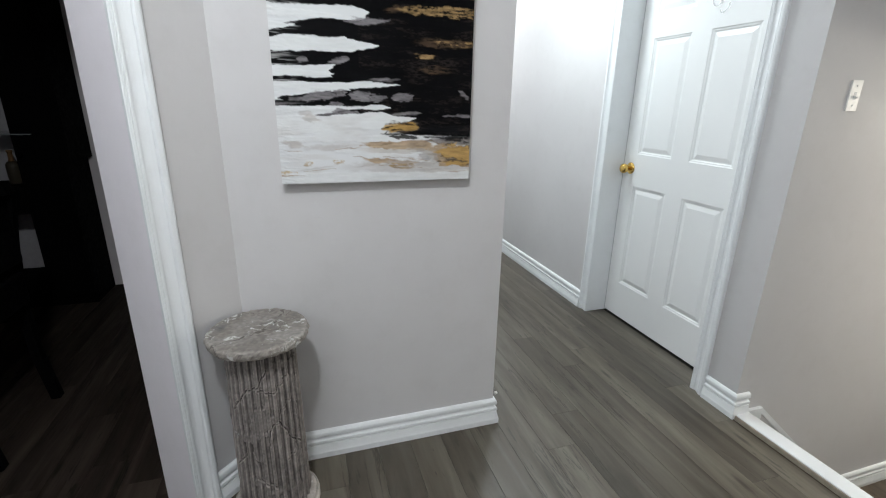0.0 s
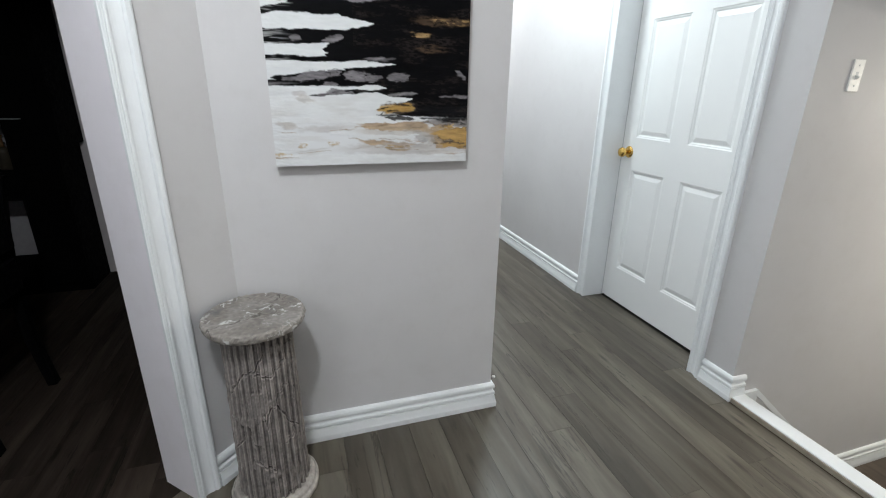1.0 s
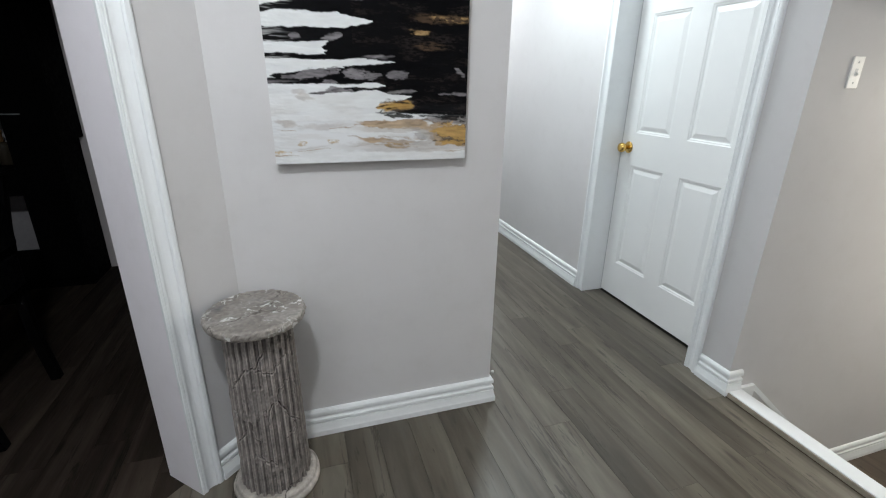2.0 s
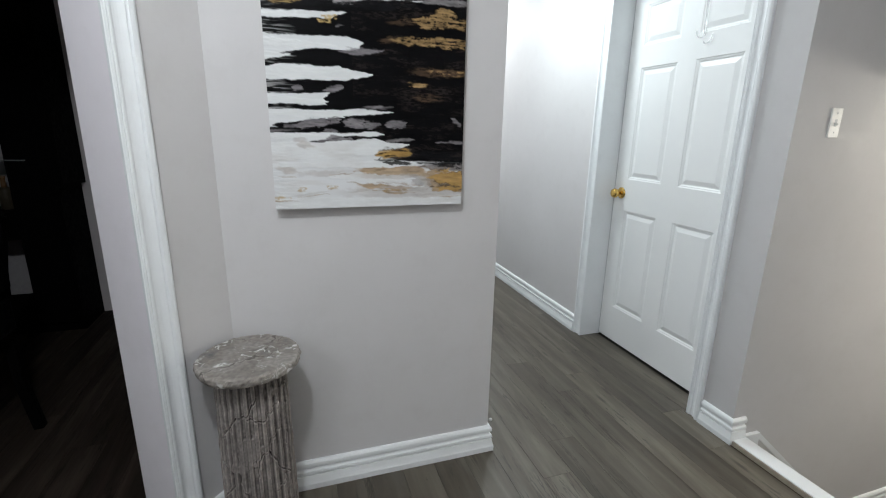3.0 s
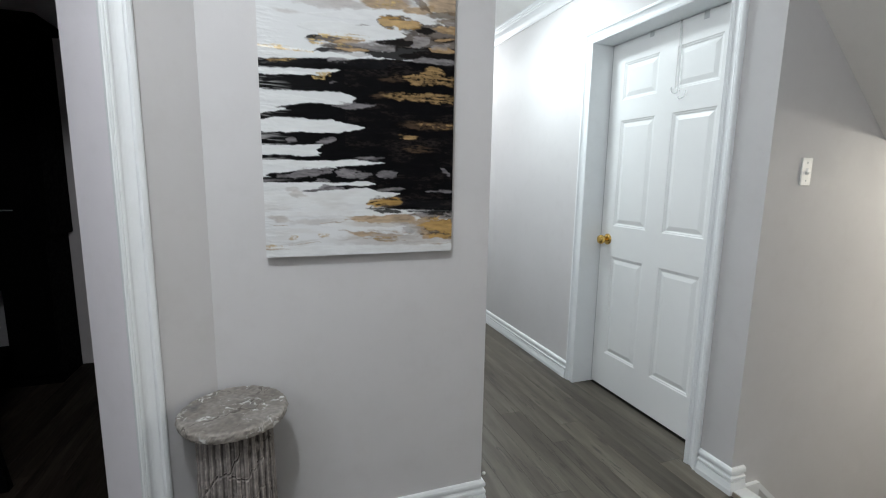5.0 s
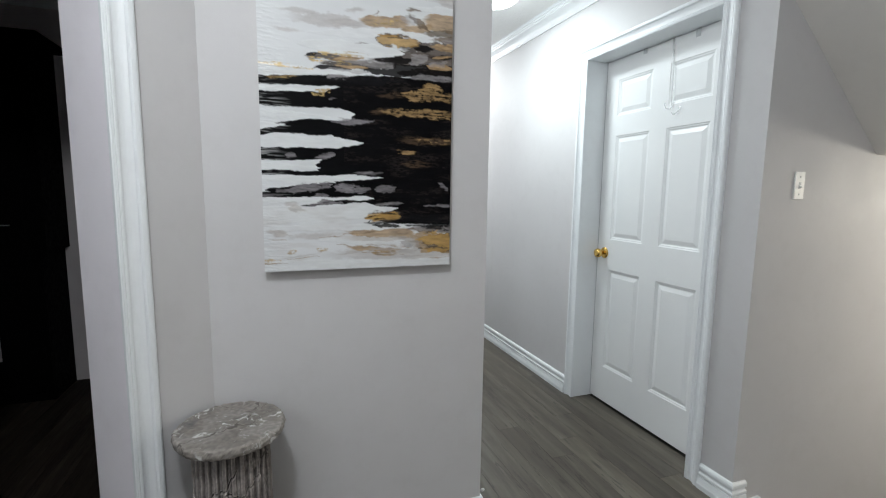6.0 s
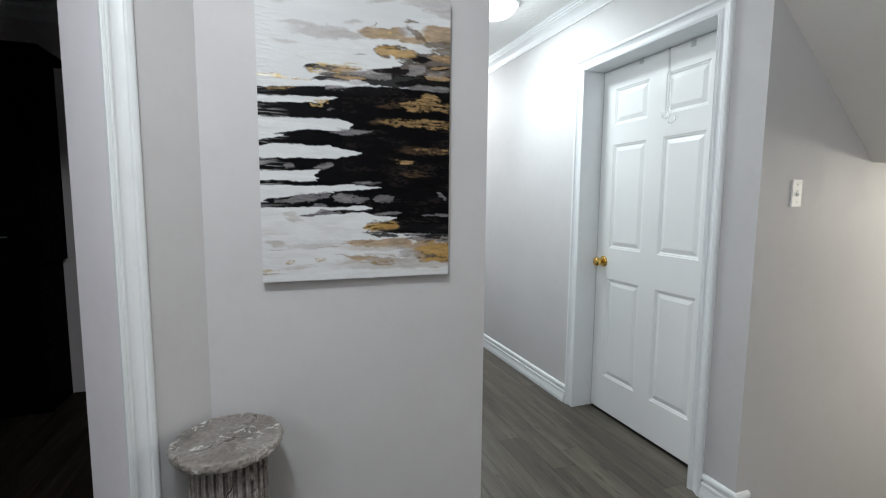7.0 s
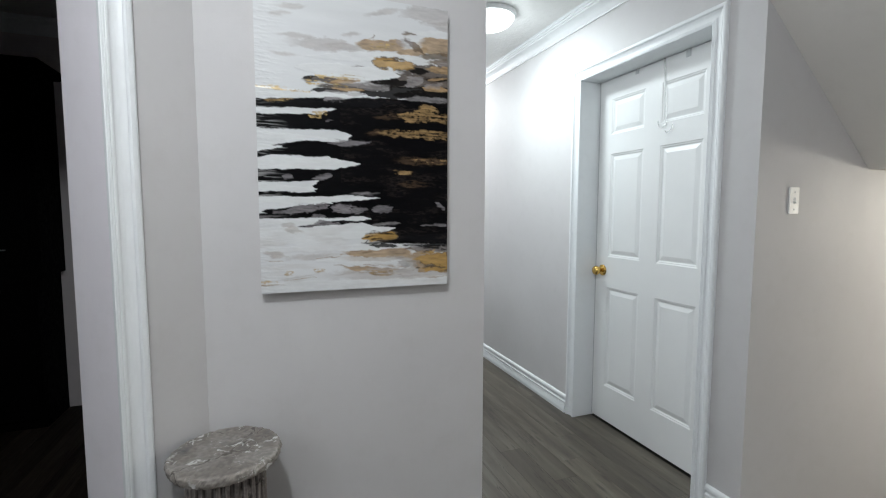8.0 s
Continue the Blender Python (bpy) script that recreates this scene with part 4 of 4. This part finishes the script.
    nt.links.new(at.outputs["Alpha"], b.inputs["Metallic"])
    bump(nt, b, weave.outputs["Fac"], 0.12, 0.0008)
    me.materials.append(mat)
    base = root("canvas_painting", (CANVAS_X + CW / 2, PAINT_Y, CANVAS_Z), "black, white and gold abstract painting on an unframed canvas", "painting")
    inv = Matrix.Translation(base.location).inverted()
    me.transform(inv)
    for p in me.polygons:
        p.use_smooth = True
    face = new("painted_face", me)
    face.parent = base
    bm = boxes(((CANVAS_X, PAINT_Y - 0.0358, CANVAS_Z), (CANVAS_X + CW, PAINT_Y - 0.002, CANVAS_Z + CH)), bevel=0.0015)
    bmesh.ops.transform(bm, matrix=inv, verts=bm.verts)
    part("stretched_canvas", bm, CANVAS, base, "plain wrapped canvas edge")
    return base


abstract_canvas()


# ---------------------------------------------------------------- fluted pedestal
# cracks round the shaft: degrees round it and centimetres up
CRACKS = [
    [(-146, 42.4), (-115, 49.4), (-95, 50.3), (-86, 53.6), (-79, 55.1)], [(-95, 49.4), (-77, 47.8), (-66, 47.8), (-62, 49.1), (-49, 50.8), (-41, 53.0)],
    [(-38, 44.2), (-48, 43.0), (-62, 41.0), (-67, 37.4), (-76, 37.2), (-83, 35.5), (-86, 30.7)], [(-67, 37.4), (-53, 33.1), (-45, 29.5), (-26, 26.4)],
    [(-155, 21.9), (-129, 27.0)], [(-114, 20.0), (-97, 17.3), (-81, 15.3)], [(-60, 23.7), (-46, 24.8), (-34, 27.2)], [(-32, 41.0), (-32, 37.2)],
    [(-118, 31.8), (-117, 29.0), (-106, 24.8)],
]


def off_segment(s_, t_, seg):
    """Distance of a point from a segment."""
    x0, y0, x1, y1 = seg
    dx, dy = x1 - x0, y1 - y0
    w = max(0.0, min(1.0, ((s_ - x0) * dx + (t_ - y0) * dy) / (dx * dx + dy * dy)))
    return math.hypot(s_ - x0 - w * dx, t_ - y0 - w * dy)


def pedestal(cx, cy):
    base = root("fluted_pedestal", (cx, cy, 0), "grey cracked cast-stone fluted column pedestal on the floor", "pedestal")
    # foot
    bm = lathe(bmesh.new(), [(0.02, 0), (0.134, 0.0), (0.1365, 0.004), (0.1375, 0.012), (0.1365, 0.020), (0.133, 0.0255), (0.129, 0.027), (0.127, 0.0285), (0.1255, 0.033), (0.121, 0.0375), (0.114, 0.039), (0.108, 0.039), (0.02, 0.039)], 160)
    for v in bm.verts:
        if v.co.z > 0.003:
            v.co += Vector((v.co.x, v.co.y, 0)).normalized() * 0.003 * (noise.noise(v.co * 30) + 0.5 * noise.noise(v.co * 90))
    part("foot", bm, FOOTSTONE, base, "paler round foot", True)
    # shaft with many flutes, chipped and cracked
    segments = [(radians(a0 % 360) * 0.105, z0 / 100, radians(a1 % 360) * 0.105, z1 / 100) for line in CRACKS for (a0, z0), (a1, z1) in zip(line, line[1:])]
    bm = bmesh.new()
    steps, tall, flutes = 616, 280, 28
    rings = []
    for j in range(tall + 1):
        z = 0.034 + 0.580 * j / tall
        near = [seg for seg in segments if min(seg[1], seg[3]) - 0.014 < z < max(seg[1], seg[3]) + 0.014]
        ring = []
        for k in range(steps):
            a = 2 * math.pi * k / steps
            p = Vector((math.cos(a), math.sin(a), z * 1.0))
            r = 0.1085 - 0.010 * (j / tall)
            f = 0.5 + 0.5 * math.cos(flutes * a + 0.22 * noise.noise(Vector((p.x * 3, p.y * 3, z * 5))))
            groove = min(1.0, max(0.0, f - 0.30) / 0.34) ** 1.1
            chip = max(0.0, noise.noise(Vector((p.x * 0.9, p.y * 0.9, z * 9)) * 2.2 + Vector((5, 1, 2))) - 0.18)
            # a worn patch where the ridges have broken away
            worn = math.hypot((a - 4.62) * 0.105, (z - 0.385) * 0.8) / 0.042 + 0.5 * noise.noise(Vector((p.x * 8, p.y * 8, z * 60)))
            chip = max(chip, min(0.4, max(0.0, 1.1 - worn)))
            r += -0.0095 * groove * (1 - min(0.8, 2.4 * chip))
            r += 0.0016 * noise.noise(Vector((p.x * 4, p.y * 4, z * 30))) + 0.0009 * noise.noise(Vector((p.x * 14, p.y * 14, z * 110)))
            r -= 0.005 * chip
            if near:
                s_, t_ = a * 0.105 + 0.004 * noise.noise(Vector((p.x * 6, p.y * 6, z * 55))), z + 0.004 * noise.noise(Vector((p.x * 7 + 3, p.y * 7, z * 60)))
                gap = min(off_segment(s_, t_, seg) for seg in near)
                r -= 0.006 * max(0.0, 1 - (gap / 0.0026) ** 2) - 0.001 * max(0.0, 1 - abs(gap - 0.005) / 0.002)
            ring.append(bm.verts.new((r * p.x, r * p.y, z)))
        rings.append(ring)
    for a, b in zip(rings, rings[1:]):
        for k in range(steps):
            bm.faces.new((a[k], a[(k + 1) % steps], b[(k + 1) % steps], b[k]))
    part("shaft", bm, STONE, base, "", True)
    # round top slab with a broken edge
    bm = bmesh.new()
    outline = [(0.0, 0.611)] + [(r, 0.611) for r in (0.04, 0.08, 0.11)] + [(0.128, 0.6115), (0.134, 0.613), (0.1375, 0.6165), (0.1395, 0.621), (0.1405, 0.626), (0.1405, 0.631), (0.1395, 0.635), (0.138, 0.638), (0.1355, 0.640), (0.131, 0.6405)]
    outline += [(0.125 - 0.005 * k, 0.640) for k in range(25)]
    steps, rings = 260, []
    for r, z in outline[1:]:
        ring = []
        for k in range(steps):
            a = 2 * math.pi * k / steps
            p = Vector((r * math.cos(a), r * math.sin(a), z))
            edge = max(0.0, min(1.0, (r - 0.12) / 0.015))
            wob = 0.0025 * noise.noise(Vector((p.x * 22, p.y * 22, 3))) + 0.0034 * noise.noise(Vector((p.x * 90, p.y * 90, z * 220))) + 0.0025 * noise.noise(Vector((p.x * 210, p.y * 210, z * 400)))
            p += Vector((p.x, p.y, 0)).normalized() * wob * edge
            if z > 0.63:
                p.z += 0.0016 * noise.noise(Vector((p.x * 24, p.y * 24, 8))) + 0.0022 * noise.noise(Vector((p.x * 85, p.y * 85, 8)))
            ring.append(bm.verts.new(p))
        rings.append(ring)
    for a, b in zip(rings, rings[1:]):
        for k in range(steps):
            bm.faces.new((a[k], a[(k + 1) % steps], b[(k + 1) % steps], b[k]))
    bm.faces.new(rings[0][::-1])
    bm.faces.new(rings[-1])
    part("top_slab", bm, TOPSTONE, base, "cracked round slab with a ragged edge", True)
    return base


FOOTSTONE = stone_mat("pale_cast_stone", 0.62, 30, (0.37, 0.345, 0.315), 5.0, 0.6, 0.56, 0.3)
pedestal(-0.330, 1.207)


# ---------------------------------------------------------------- hall fittings
def ceiling_light(x, y, label, glow, z=CEILING):
    base = root("ceiling_light", (x, y, z), label, "ceiling light", group="flush ceiling lights")
    part("rim", lathe(bmesh.new(), [(0.05, 0.0), (0.152, 0.0), (0.156, -0.006), (0.156, -0.020), (0.148, -0.028), (0.143, -0.028), (0.141, -0.018), (0.05, -0.016)], 64), RIMWHITE, base, "white enamelled rim", True)
    bm = lathe(bmesh.new(), [(0.141, -0.02), (0.138, -0.036), (0.126, -0.054), (0.104, -0.070), (0.070, -0.081), (0.030, -0.086), (0.004, -0.087)], 64)
    d = part("diffuser", bm, glow, base, "lit opal glass bowl", True)
    d.visible_shadow = False
    return base


ceiling_light(*HALL, "lit flush ceiling light with a round opal bowl", GLOW)
ceiling_light(*ROOM, "lit flush ceiling light with a round opal bowl", GLOW)
# Unseen fixture, added to go with the fill lamp down the hall.
ceiling_light(*HALL_END, "lit flush ceiling light with a round opal bowl", GLOW)
# Unseen fixture, added to go with the rear fill lamp.
ceiling_light(*REAR, "lit flush ceiling light with a round opal bowl", GLOW)
# Unseen fixture, added to hold the inferred foyer lamp.
ceiling_light(*FOYER, "unseen flush ceiling light added under the low stair soffit", GLOW, 1.456)


def light_switch(x, z):
    base = root("light_switch", (x, STAIR_Y, z), "white toggle light switch on the stairwell wall", "light switch")
    part("plate", boxes(((-0.0268, -0.006, -0.053), (0.0268, -0.0003, 0.053)), bevel=0.002), PLASTIC, base)
    part("slot", boxes(((-0.0065, -0.0068, -0.013), (0.0065, -0.0056, 0.013))), CLIPGREY, base, "grey toggle slot")
    bm = boxes(((-0.004, -0.016, -0.004), (0.004, -0.004, 0.004)), bevel=0.001)
    bmesh.ops.transform(bm, matrix=Matrix.Rotation(radians(28), 4, "X"), verts=bm.verts)
    part("toggle", bm, PLASTIC, base)
    for dz in (-0.034, 0.034):
        part("screw", lathe(bmesh.new(), [(0.0035, 0), (0.0035, 0.001), (0.002, 0.0016)], 12, Matrix.Translation((0, -0.0058, dz)) @ Matrix.Rotation(radians(90), 4, "X")), CLIPGREY, base)
    return base


light_switch(1.7375, 1.325)


def door_stop(y, z):
    base = root("door_stop", (CORNER_X + 0.017, y, z), "spring door stop with a white tip on the baseboard", "door stop")
    m = Matrix.Rotation(radians(90), 4, "Y")
    part("rod", lathe(bmesh.new(), [(0.009, -0.001), (0.009, 0.004), (0.004, 0.006), (0.0035, 0.032)], 16, m), SLOT, base, "", True)
    part("tip", lathe(bmesh.new(), [(0.0045, 0.032), (0.0062, 0.034), (0.0062, 0.042), (0.004, 0.045)], 16, m), RUBBER, base, "white rubber tip", True)
    return base


door_stop(1.475, 0.064)


# ---------------------------------------------------------------- stairs
def stairs():
    base = root("stairs", (DOOR_X, 0.12, 0), "short flight down to a landing with a white nosing", "stairs", kind="structure")
    inv = Matrix.Translation(base.location).inverted()

    def piece(name, bm, mat, label=""):
        bmesh.ops.transform(bm, matrix=inv, verts=bm.verts)
        return part(name, bm, mat, base, label)

    y0, y1 = 0.121, STAIR_Y - 0.0005
    piece("nosing", boxes(((1.533, y0, -0.012), (1.605, 1.106, 0.020)), bevel=0.003), TRIM, "white painted nosing board")
    piece("nosing_edge", boxes(((1.5262, y0, -0.009), (1.5327, 1.106, 0.0165)), bevel=0.002), REDUCER, "bare beige edge of the nosing board")
    piece("nosing_gap_shade", boxes(((1.5165, y0, -0.009), (1.5258, 1.106, -0.0025)), bevel=0.001), GAPSHADE, "dark brown strip coloured as shade in the gap beside the nosing")
    rise, going = 0.17, 0.235
    for k in range(4):
        x = 1.60 + going * k
        top = -rise * k - 0.0125 if k == 0 else -rise * k - 0.03
        piece("riser", boxes(((x, y0, -rise * (k + 1)), (x + 0.018, y1, top))), TRIM)
        if k < 3:
            piece("tread", boxes(((x + 0.0185, y0, -rise * (k + 1) - 0.03), (x + going + 0.03, y1, -rise * (k + 1))), bevel=0.006), DARKTREAD)
    # sloping trim on the wall and its level start
    bm = bmesh.new()
    a, b = (1.690, 0.021), (2.42, -0.632)
    d = Vector((b[0] - a[0], b[1] - a[1])).normalized()
    n = Vector((-d.y, d.x))
    pts = [Vector(a), Vector(b), Vector(b) - n * 0.022, Vector(a) - n * 0.022]
    f = [bm.verts.new((p.x, y1 - 0.016, p.y)) for p in pts]
    g = [bm.verts.new((p.x, y1, p.y)) for p in pts]
    bm.faces.new(f)
    bm.faces.new(g[::-1])
    for k in range(4):
        bm.faces.new((f[k], f[(k + 1) % 4], g[(k + 1) % 4], g[k]))
    bmesh.ops.recalc_face_normals(bm, faces=bm.faces)
    piece("skirt_trim", bm, TRIM, "white sloping skirt trim")
    bm = bmesh.new()
    pts = [Vector(a) - n * 0.0225, Vector(b) - n * 0.0225, Vector(b) - n * 0.20, Vector(a) - n * 0.20]
    f = [bm.verts.new((p.x, y1 - 0.012, p.y)) for p in pts]
    g = [bm.verts.new((p.x, y1 - 0.0002, p.y)) for p in pts]
    bm.faces.new(f)
    bm.faces.new(g[::-1])
    for k in range(4):
        bm.faces.new((f[k], f[(k + 1) % 4], g[(k + 1) % 4], g[k]))
    bmesh.ops.recalc_face_normals(bm, faces=bm.faces)
    piece("stringer", bm, WALL, "greige painted stringer board")
    piece("skirt_board", boxes(((1.606, y1 - 0.0165, -0.17), (1.694, y1, 0.0205)), bevel=0.003), TRIM)


DARKTREAD = laminate("brown_oak_tread", (0.06, 0.045, 0.032), (0.09, 0.068, 0.05), (0.13, 0.10, 0.075), (0.03, 0.022, 0.016), 0.35)
stairs()
thing("floor_landing", boxes(((2.30, 0.12, -0.78), (4.3, STAIR_Y, -0.68))), DARKTREAD, "brown wood floor of the lower landing", "floor", **structure)

# ---------------------------------------------------------------- dining room things, almost in the dark
def display_cabinet():
    """Tall black cabinet against the far wall: open fronted, with a pale back, a glass shelf and a deep counter."""
    x1, x0, y0, y1, top, inner = -1.482, -2.75, 3.15, ROOM_FAR - 0.004, 2.13, -1.713
    base = root("display_cabinet", ((x0 + x1) / 2, (y0 + y1) / 2, 0), "tall black display cabinet with a pale back and glass shelves", "cabinet")
    inv = Matrix.Translation(base.location).inverted()

    def piece(name, bm, mat, label="", parent=base):
        bmesh.ops.transform(bm, matrix=inv, verts=bm.verts)
        return part(name, bm, mat, parent, label)

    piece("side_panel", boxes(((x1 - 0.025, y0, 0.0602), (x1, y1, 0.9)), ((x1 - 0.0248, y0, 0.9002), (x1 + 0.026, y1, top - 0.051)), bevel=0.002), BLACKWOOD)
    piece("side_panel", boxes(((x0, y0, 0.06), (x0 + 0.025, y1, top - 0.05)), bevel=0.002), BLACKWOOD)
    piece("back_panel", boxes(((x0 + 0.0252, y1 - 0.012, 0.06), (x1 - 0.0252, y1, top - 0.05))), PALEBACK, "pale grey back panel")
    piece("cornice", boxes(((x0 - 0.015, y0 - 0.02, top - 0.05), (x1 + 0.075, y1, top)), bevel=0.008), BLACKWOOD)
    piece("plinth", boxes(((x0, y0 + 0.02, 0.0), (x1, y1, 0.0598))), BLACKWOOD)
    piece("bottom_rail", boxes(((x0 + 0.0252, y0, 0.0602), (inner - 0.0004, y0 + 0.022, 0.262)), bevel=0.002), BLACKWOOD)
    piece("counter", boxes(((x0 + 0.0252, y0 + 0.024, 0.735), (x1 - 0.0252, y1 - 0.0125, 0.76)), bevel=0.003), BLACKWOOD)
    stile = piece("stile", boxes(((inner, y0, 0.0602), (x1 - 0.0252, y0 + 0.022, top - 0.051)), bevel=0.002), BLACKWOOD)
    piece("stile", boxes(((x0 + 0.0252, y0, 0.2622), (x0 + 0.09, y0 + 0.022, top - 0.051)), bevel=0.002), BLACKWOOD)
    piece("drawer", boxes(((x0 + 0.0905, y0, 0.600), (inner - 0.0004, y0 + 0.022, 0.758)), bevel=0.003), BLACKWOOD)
    piece("handle", lathe(bmesh.new(), [(0.004, 0), (0.005, 0.012), (0.012, 0.018), (0.010, 0.026)], 16,
                          Matrix.Translation((inner + 0.03, y0 - 0.0002, 0.95)) @ Matrix.Rotation(radians(90), 4, "X")), BLACKWOOD, "", stile)
    for z in (1.060, 1.45):
        piece("shelf", boxes(((x0 + 0.03, y0 + 0.024, z - 0.0025), (x1 - 0.03, y1 - 0.014, z + 0.0025)), bevel=0.001), GLASS, "clear glass shelf")
    piece("shelf_lip", boxes(((x0 + 0.1, y0 - 0.012, 1.0565), (inner + 0.10, y0 - 0.0005, 1.0635)), bevel=0.002), LIPGREY, "pale edge of the glass shelf")
    return base


display_cabinet()


def bottle():
    base = root("bottle", (-1.812, 3.305, 0.7602), "dark glass bottle with an amber neck on the cabinet counter", "bottle")
    part("body", lathe(bmesh.new(), [(0.028, 0), (0.034, 0.006), (0.035, 0.10), (0.033, 0.118), (0.022, 0.133)], 32), BOTTLE, base, "", True)
    part("neck", lathe(bmesh.new(), [(0.0155, 0.1335), (0.013, 0.15), (0.0125, 0.186), (0.0155, 0.188), (0.0155, 0.20)], 24), AMBERGLASS, base, "amber glass neck", True)
    return base


bottle()


def dining_chair(x, y, turn, label):
    """Black chair: seat towards +x of its frame, back at x = 0."""
    base = tagged(new("dining_chair"), label, "chair")
    base.matrix_world = pose(x, y, 0, 0, 0, turn)
    w, d = 0.44, 0.44
    for sy in (-1, 1):
        bm = bmesh.new()
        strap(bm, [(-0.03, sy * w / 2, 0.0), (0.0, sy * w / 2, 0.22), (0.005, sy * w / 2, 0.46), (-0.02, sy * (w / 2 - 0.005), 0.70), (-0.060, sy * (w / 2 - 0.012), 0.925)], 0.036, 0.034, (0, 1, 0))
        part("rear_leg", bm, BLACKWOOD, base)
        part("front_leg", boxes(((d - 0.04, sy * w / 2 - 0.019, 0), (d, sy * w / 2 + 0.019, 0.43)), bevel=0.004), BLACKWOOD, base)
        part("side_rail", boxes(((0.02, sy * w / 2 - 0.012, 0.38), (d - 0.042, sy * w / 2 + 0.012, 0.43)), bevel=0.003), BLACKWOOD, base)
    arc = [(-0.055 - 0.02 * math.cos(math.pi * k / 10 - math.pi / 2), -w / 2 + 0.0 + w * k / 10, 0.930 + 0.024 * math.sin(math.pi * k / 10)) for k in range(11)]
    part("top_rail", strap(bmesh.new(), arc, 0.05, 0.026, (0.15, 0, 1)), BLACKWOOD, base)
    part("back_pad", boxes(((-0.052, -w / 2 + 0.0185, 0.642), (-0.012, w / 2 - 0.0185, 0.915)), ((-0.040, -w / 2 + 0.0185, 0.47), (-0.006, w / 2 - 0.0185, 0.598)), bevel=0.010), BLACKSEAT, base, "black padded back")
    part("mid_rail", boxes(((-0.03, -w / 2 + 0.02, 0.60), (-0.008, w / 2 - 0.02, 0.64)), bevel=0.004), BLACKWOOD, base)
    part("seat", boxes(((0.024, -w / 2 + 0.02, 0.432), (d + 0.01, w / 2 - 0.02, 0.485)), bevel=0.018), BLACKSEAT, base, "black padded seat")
    return base


dining_chair(-1.308, 1.848, 180, "black wooden dining chair with its back to the doorway")

dining_floor = thing("floor_dining", boxes(((-4.2, -0.8, -0.009), (-4.19, -0.79, -0.002))), GAPDARK, "laminate plank floor of the unlit dining room, shade put into its colour", "floor", **structure)


# ---------------------------------------------------------------- laminate floor, plank by plank
floor = thing("floor", boxes(((-4.3, BACK_Y - 0.1, -0.14), (1.5325, FAR + 0.1, -0.0095)), ((1.5325, STAIR_Y + 0.001, -0.14), (DOOR_X + DOOR_T, FAR + 0.1, -0.0095))),
              GAPDARK, "grey oak laminate floor running down the hall", "floor", **structure)
PITCH, LENGTH, FIRST = 0.1255, 1.215, -0.0955
# End joints placed to fit the camera's view; some only keep joints unnoticed.
PLACED_JOINTS = {-1: 1.205, 0: 0.55, 1: 0.2, 2: 0.75, 3: 0.35, 4: 0.55, 5: 0.70, 6: 1.163, 7: 1.345, 8: 0.773, 9: 0.45, 10: 1.80, 11: 0.81, 12: 1.37}
MESHES = {}


def plank(x0, x1, y0, y1, owner, material, cut=None):
    """One plank of the floor; alike planks share a mesh. cut: (point, normal) of an upright plane, beyond which it is sawn off."""
    key = (round(x1 - x0, 4), round(y1 - y0, 3), material.name)
    centre = Vector(((x0 + x1) / 2, (y0 + y1) / 2, 0))
    if cut or key not in MESHES:
        a, b = (x1 - x0 - 0.0010) / 2, (y1 - y0 - 0.0005) / 2
        bm = boxes(((-a, -b, -0.009), (a, b, 0.0)))
        top = [e for e in bm.edges if all(v.co.z > -0.001 for v in e.verts)]
        bmesh.ops.bevel(bm, geom=top, offset=0.0003, segments=1, affect="EDGES")
        if cut:
            p, n = cut
            bmesh.ops.bisect_plane(bm, geom=list(bm.verts) + list(bm.edges) + list(bm.faces), plane_co=Vector((*p, 0)) - centre, plane_no=Vector((*n, 0)), clear_outer=True)
        me = bpy.data.meshes.new("plank")
        bm.normal_update()
        bm.to_mesh(me)
        bm.free()
        me.materials.append(material)
        if not cut:
            MESHES[key] = me
    else:
        me = MESHES[key]
    if len(me.polygons) == 0:
        return
    ob = new("plank", me)
    ob.location = centre
    ob.parent = owner


# where the laminate and its shaded copy meet, under the middle of the angled wall
MEET = DIAG - OUT * (DIAG_T * 0.55)
rng = random.Random(4)
for col in range(-18, 14):
    x0 = FIRST + col * PITCH
    x1 = x0 + PITCH
    joint = PLACED_JOINTS.get(col, rng.uniform(0, LENGTH))
    y = joint - LENGTH * math.ceil((joint - BACK_Y) / LENGTH)
    while y < FAR:
        a, b = max(y, BACK_Y), min(y + LENGTH, FAR)
        y += LENGTH
        if b - a < 0.02:
            continue
        if col >= 12:
            if b > STAIR_Y:
                plank(x0, x1, max(a, STAIR_Y - 0.016) if a < STAIR_Y else a, b, floor, LAMINATE)
            if a < STAIR_Y and col == 12:
                plank(x0, 1.5165, a, min(b, STAIR_Y - 0.0165), floor, LAMINATE)
            continue
        corners = [(px - MEET.x) * OUT.x + (py - MEET.y) * OUT.y for px in (x0, x1) for py in (a, b)]
        if x1 > 0.39:
            plank(x0, x1, a, b, floor, LAMINATE)
        elif min(corners) > 0:
            plank(x0, x1, a, b, floor, LAMINATE)
        elif max(corners) > 0 and x0 < 0.39:
            plank(x0, x1, a, b, floor, LAMINATE, (MEET, -OUT))
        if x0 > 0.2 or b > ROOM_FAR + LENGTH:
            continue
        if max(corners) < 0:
            plank(x0, x1, a, b, dining_floor, SHADED_LAMINATE)
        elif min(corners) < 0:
            plank(x0, x1, a, b, dining_floor, SHADED_LAMINATE, (MEET, OUT))
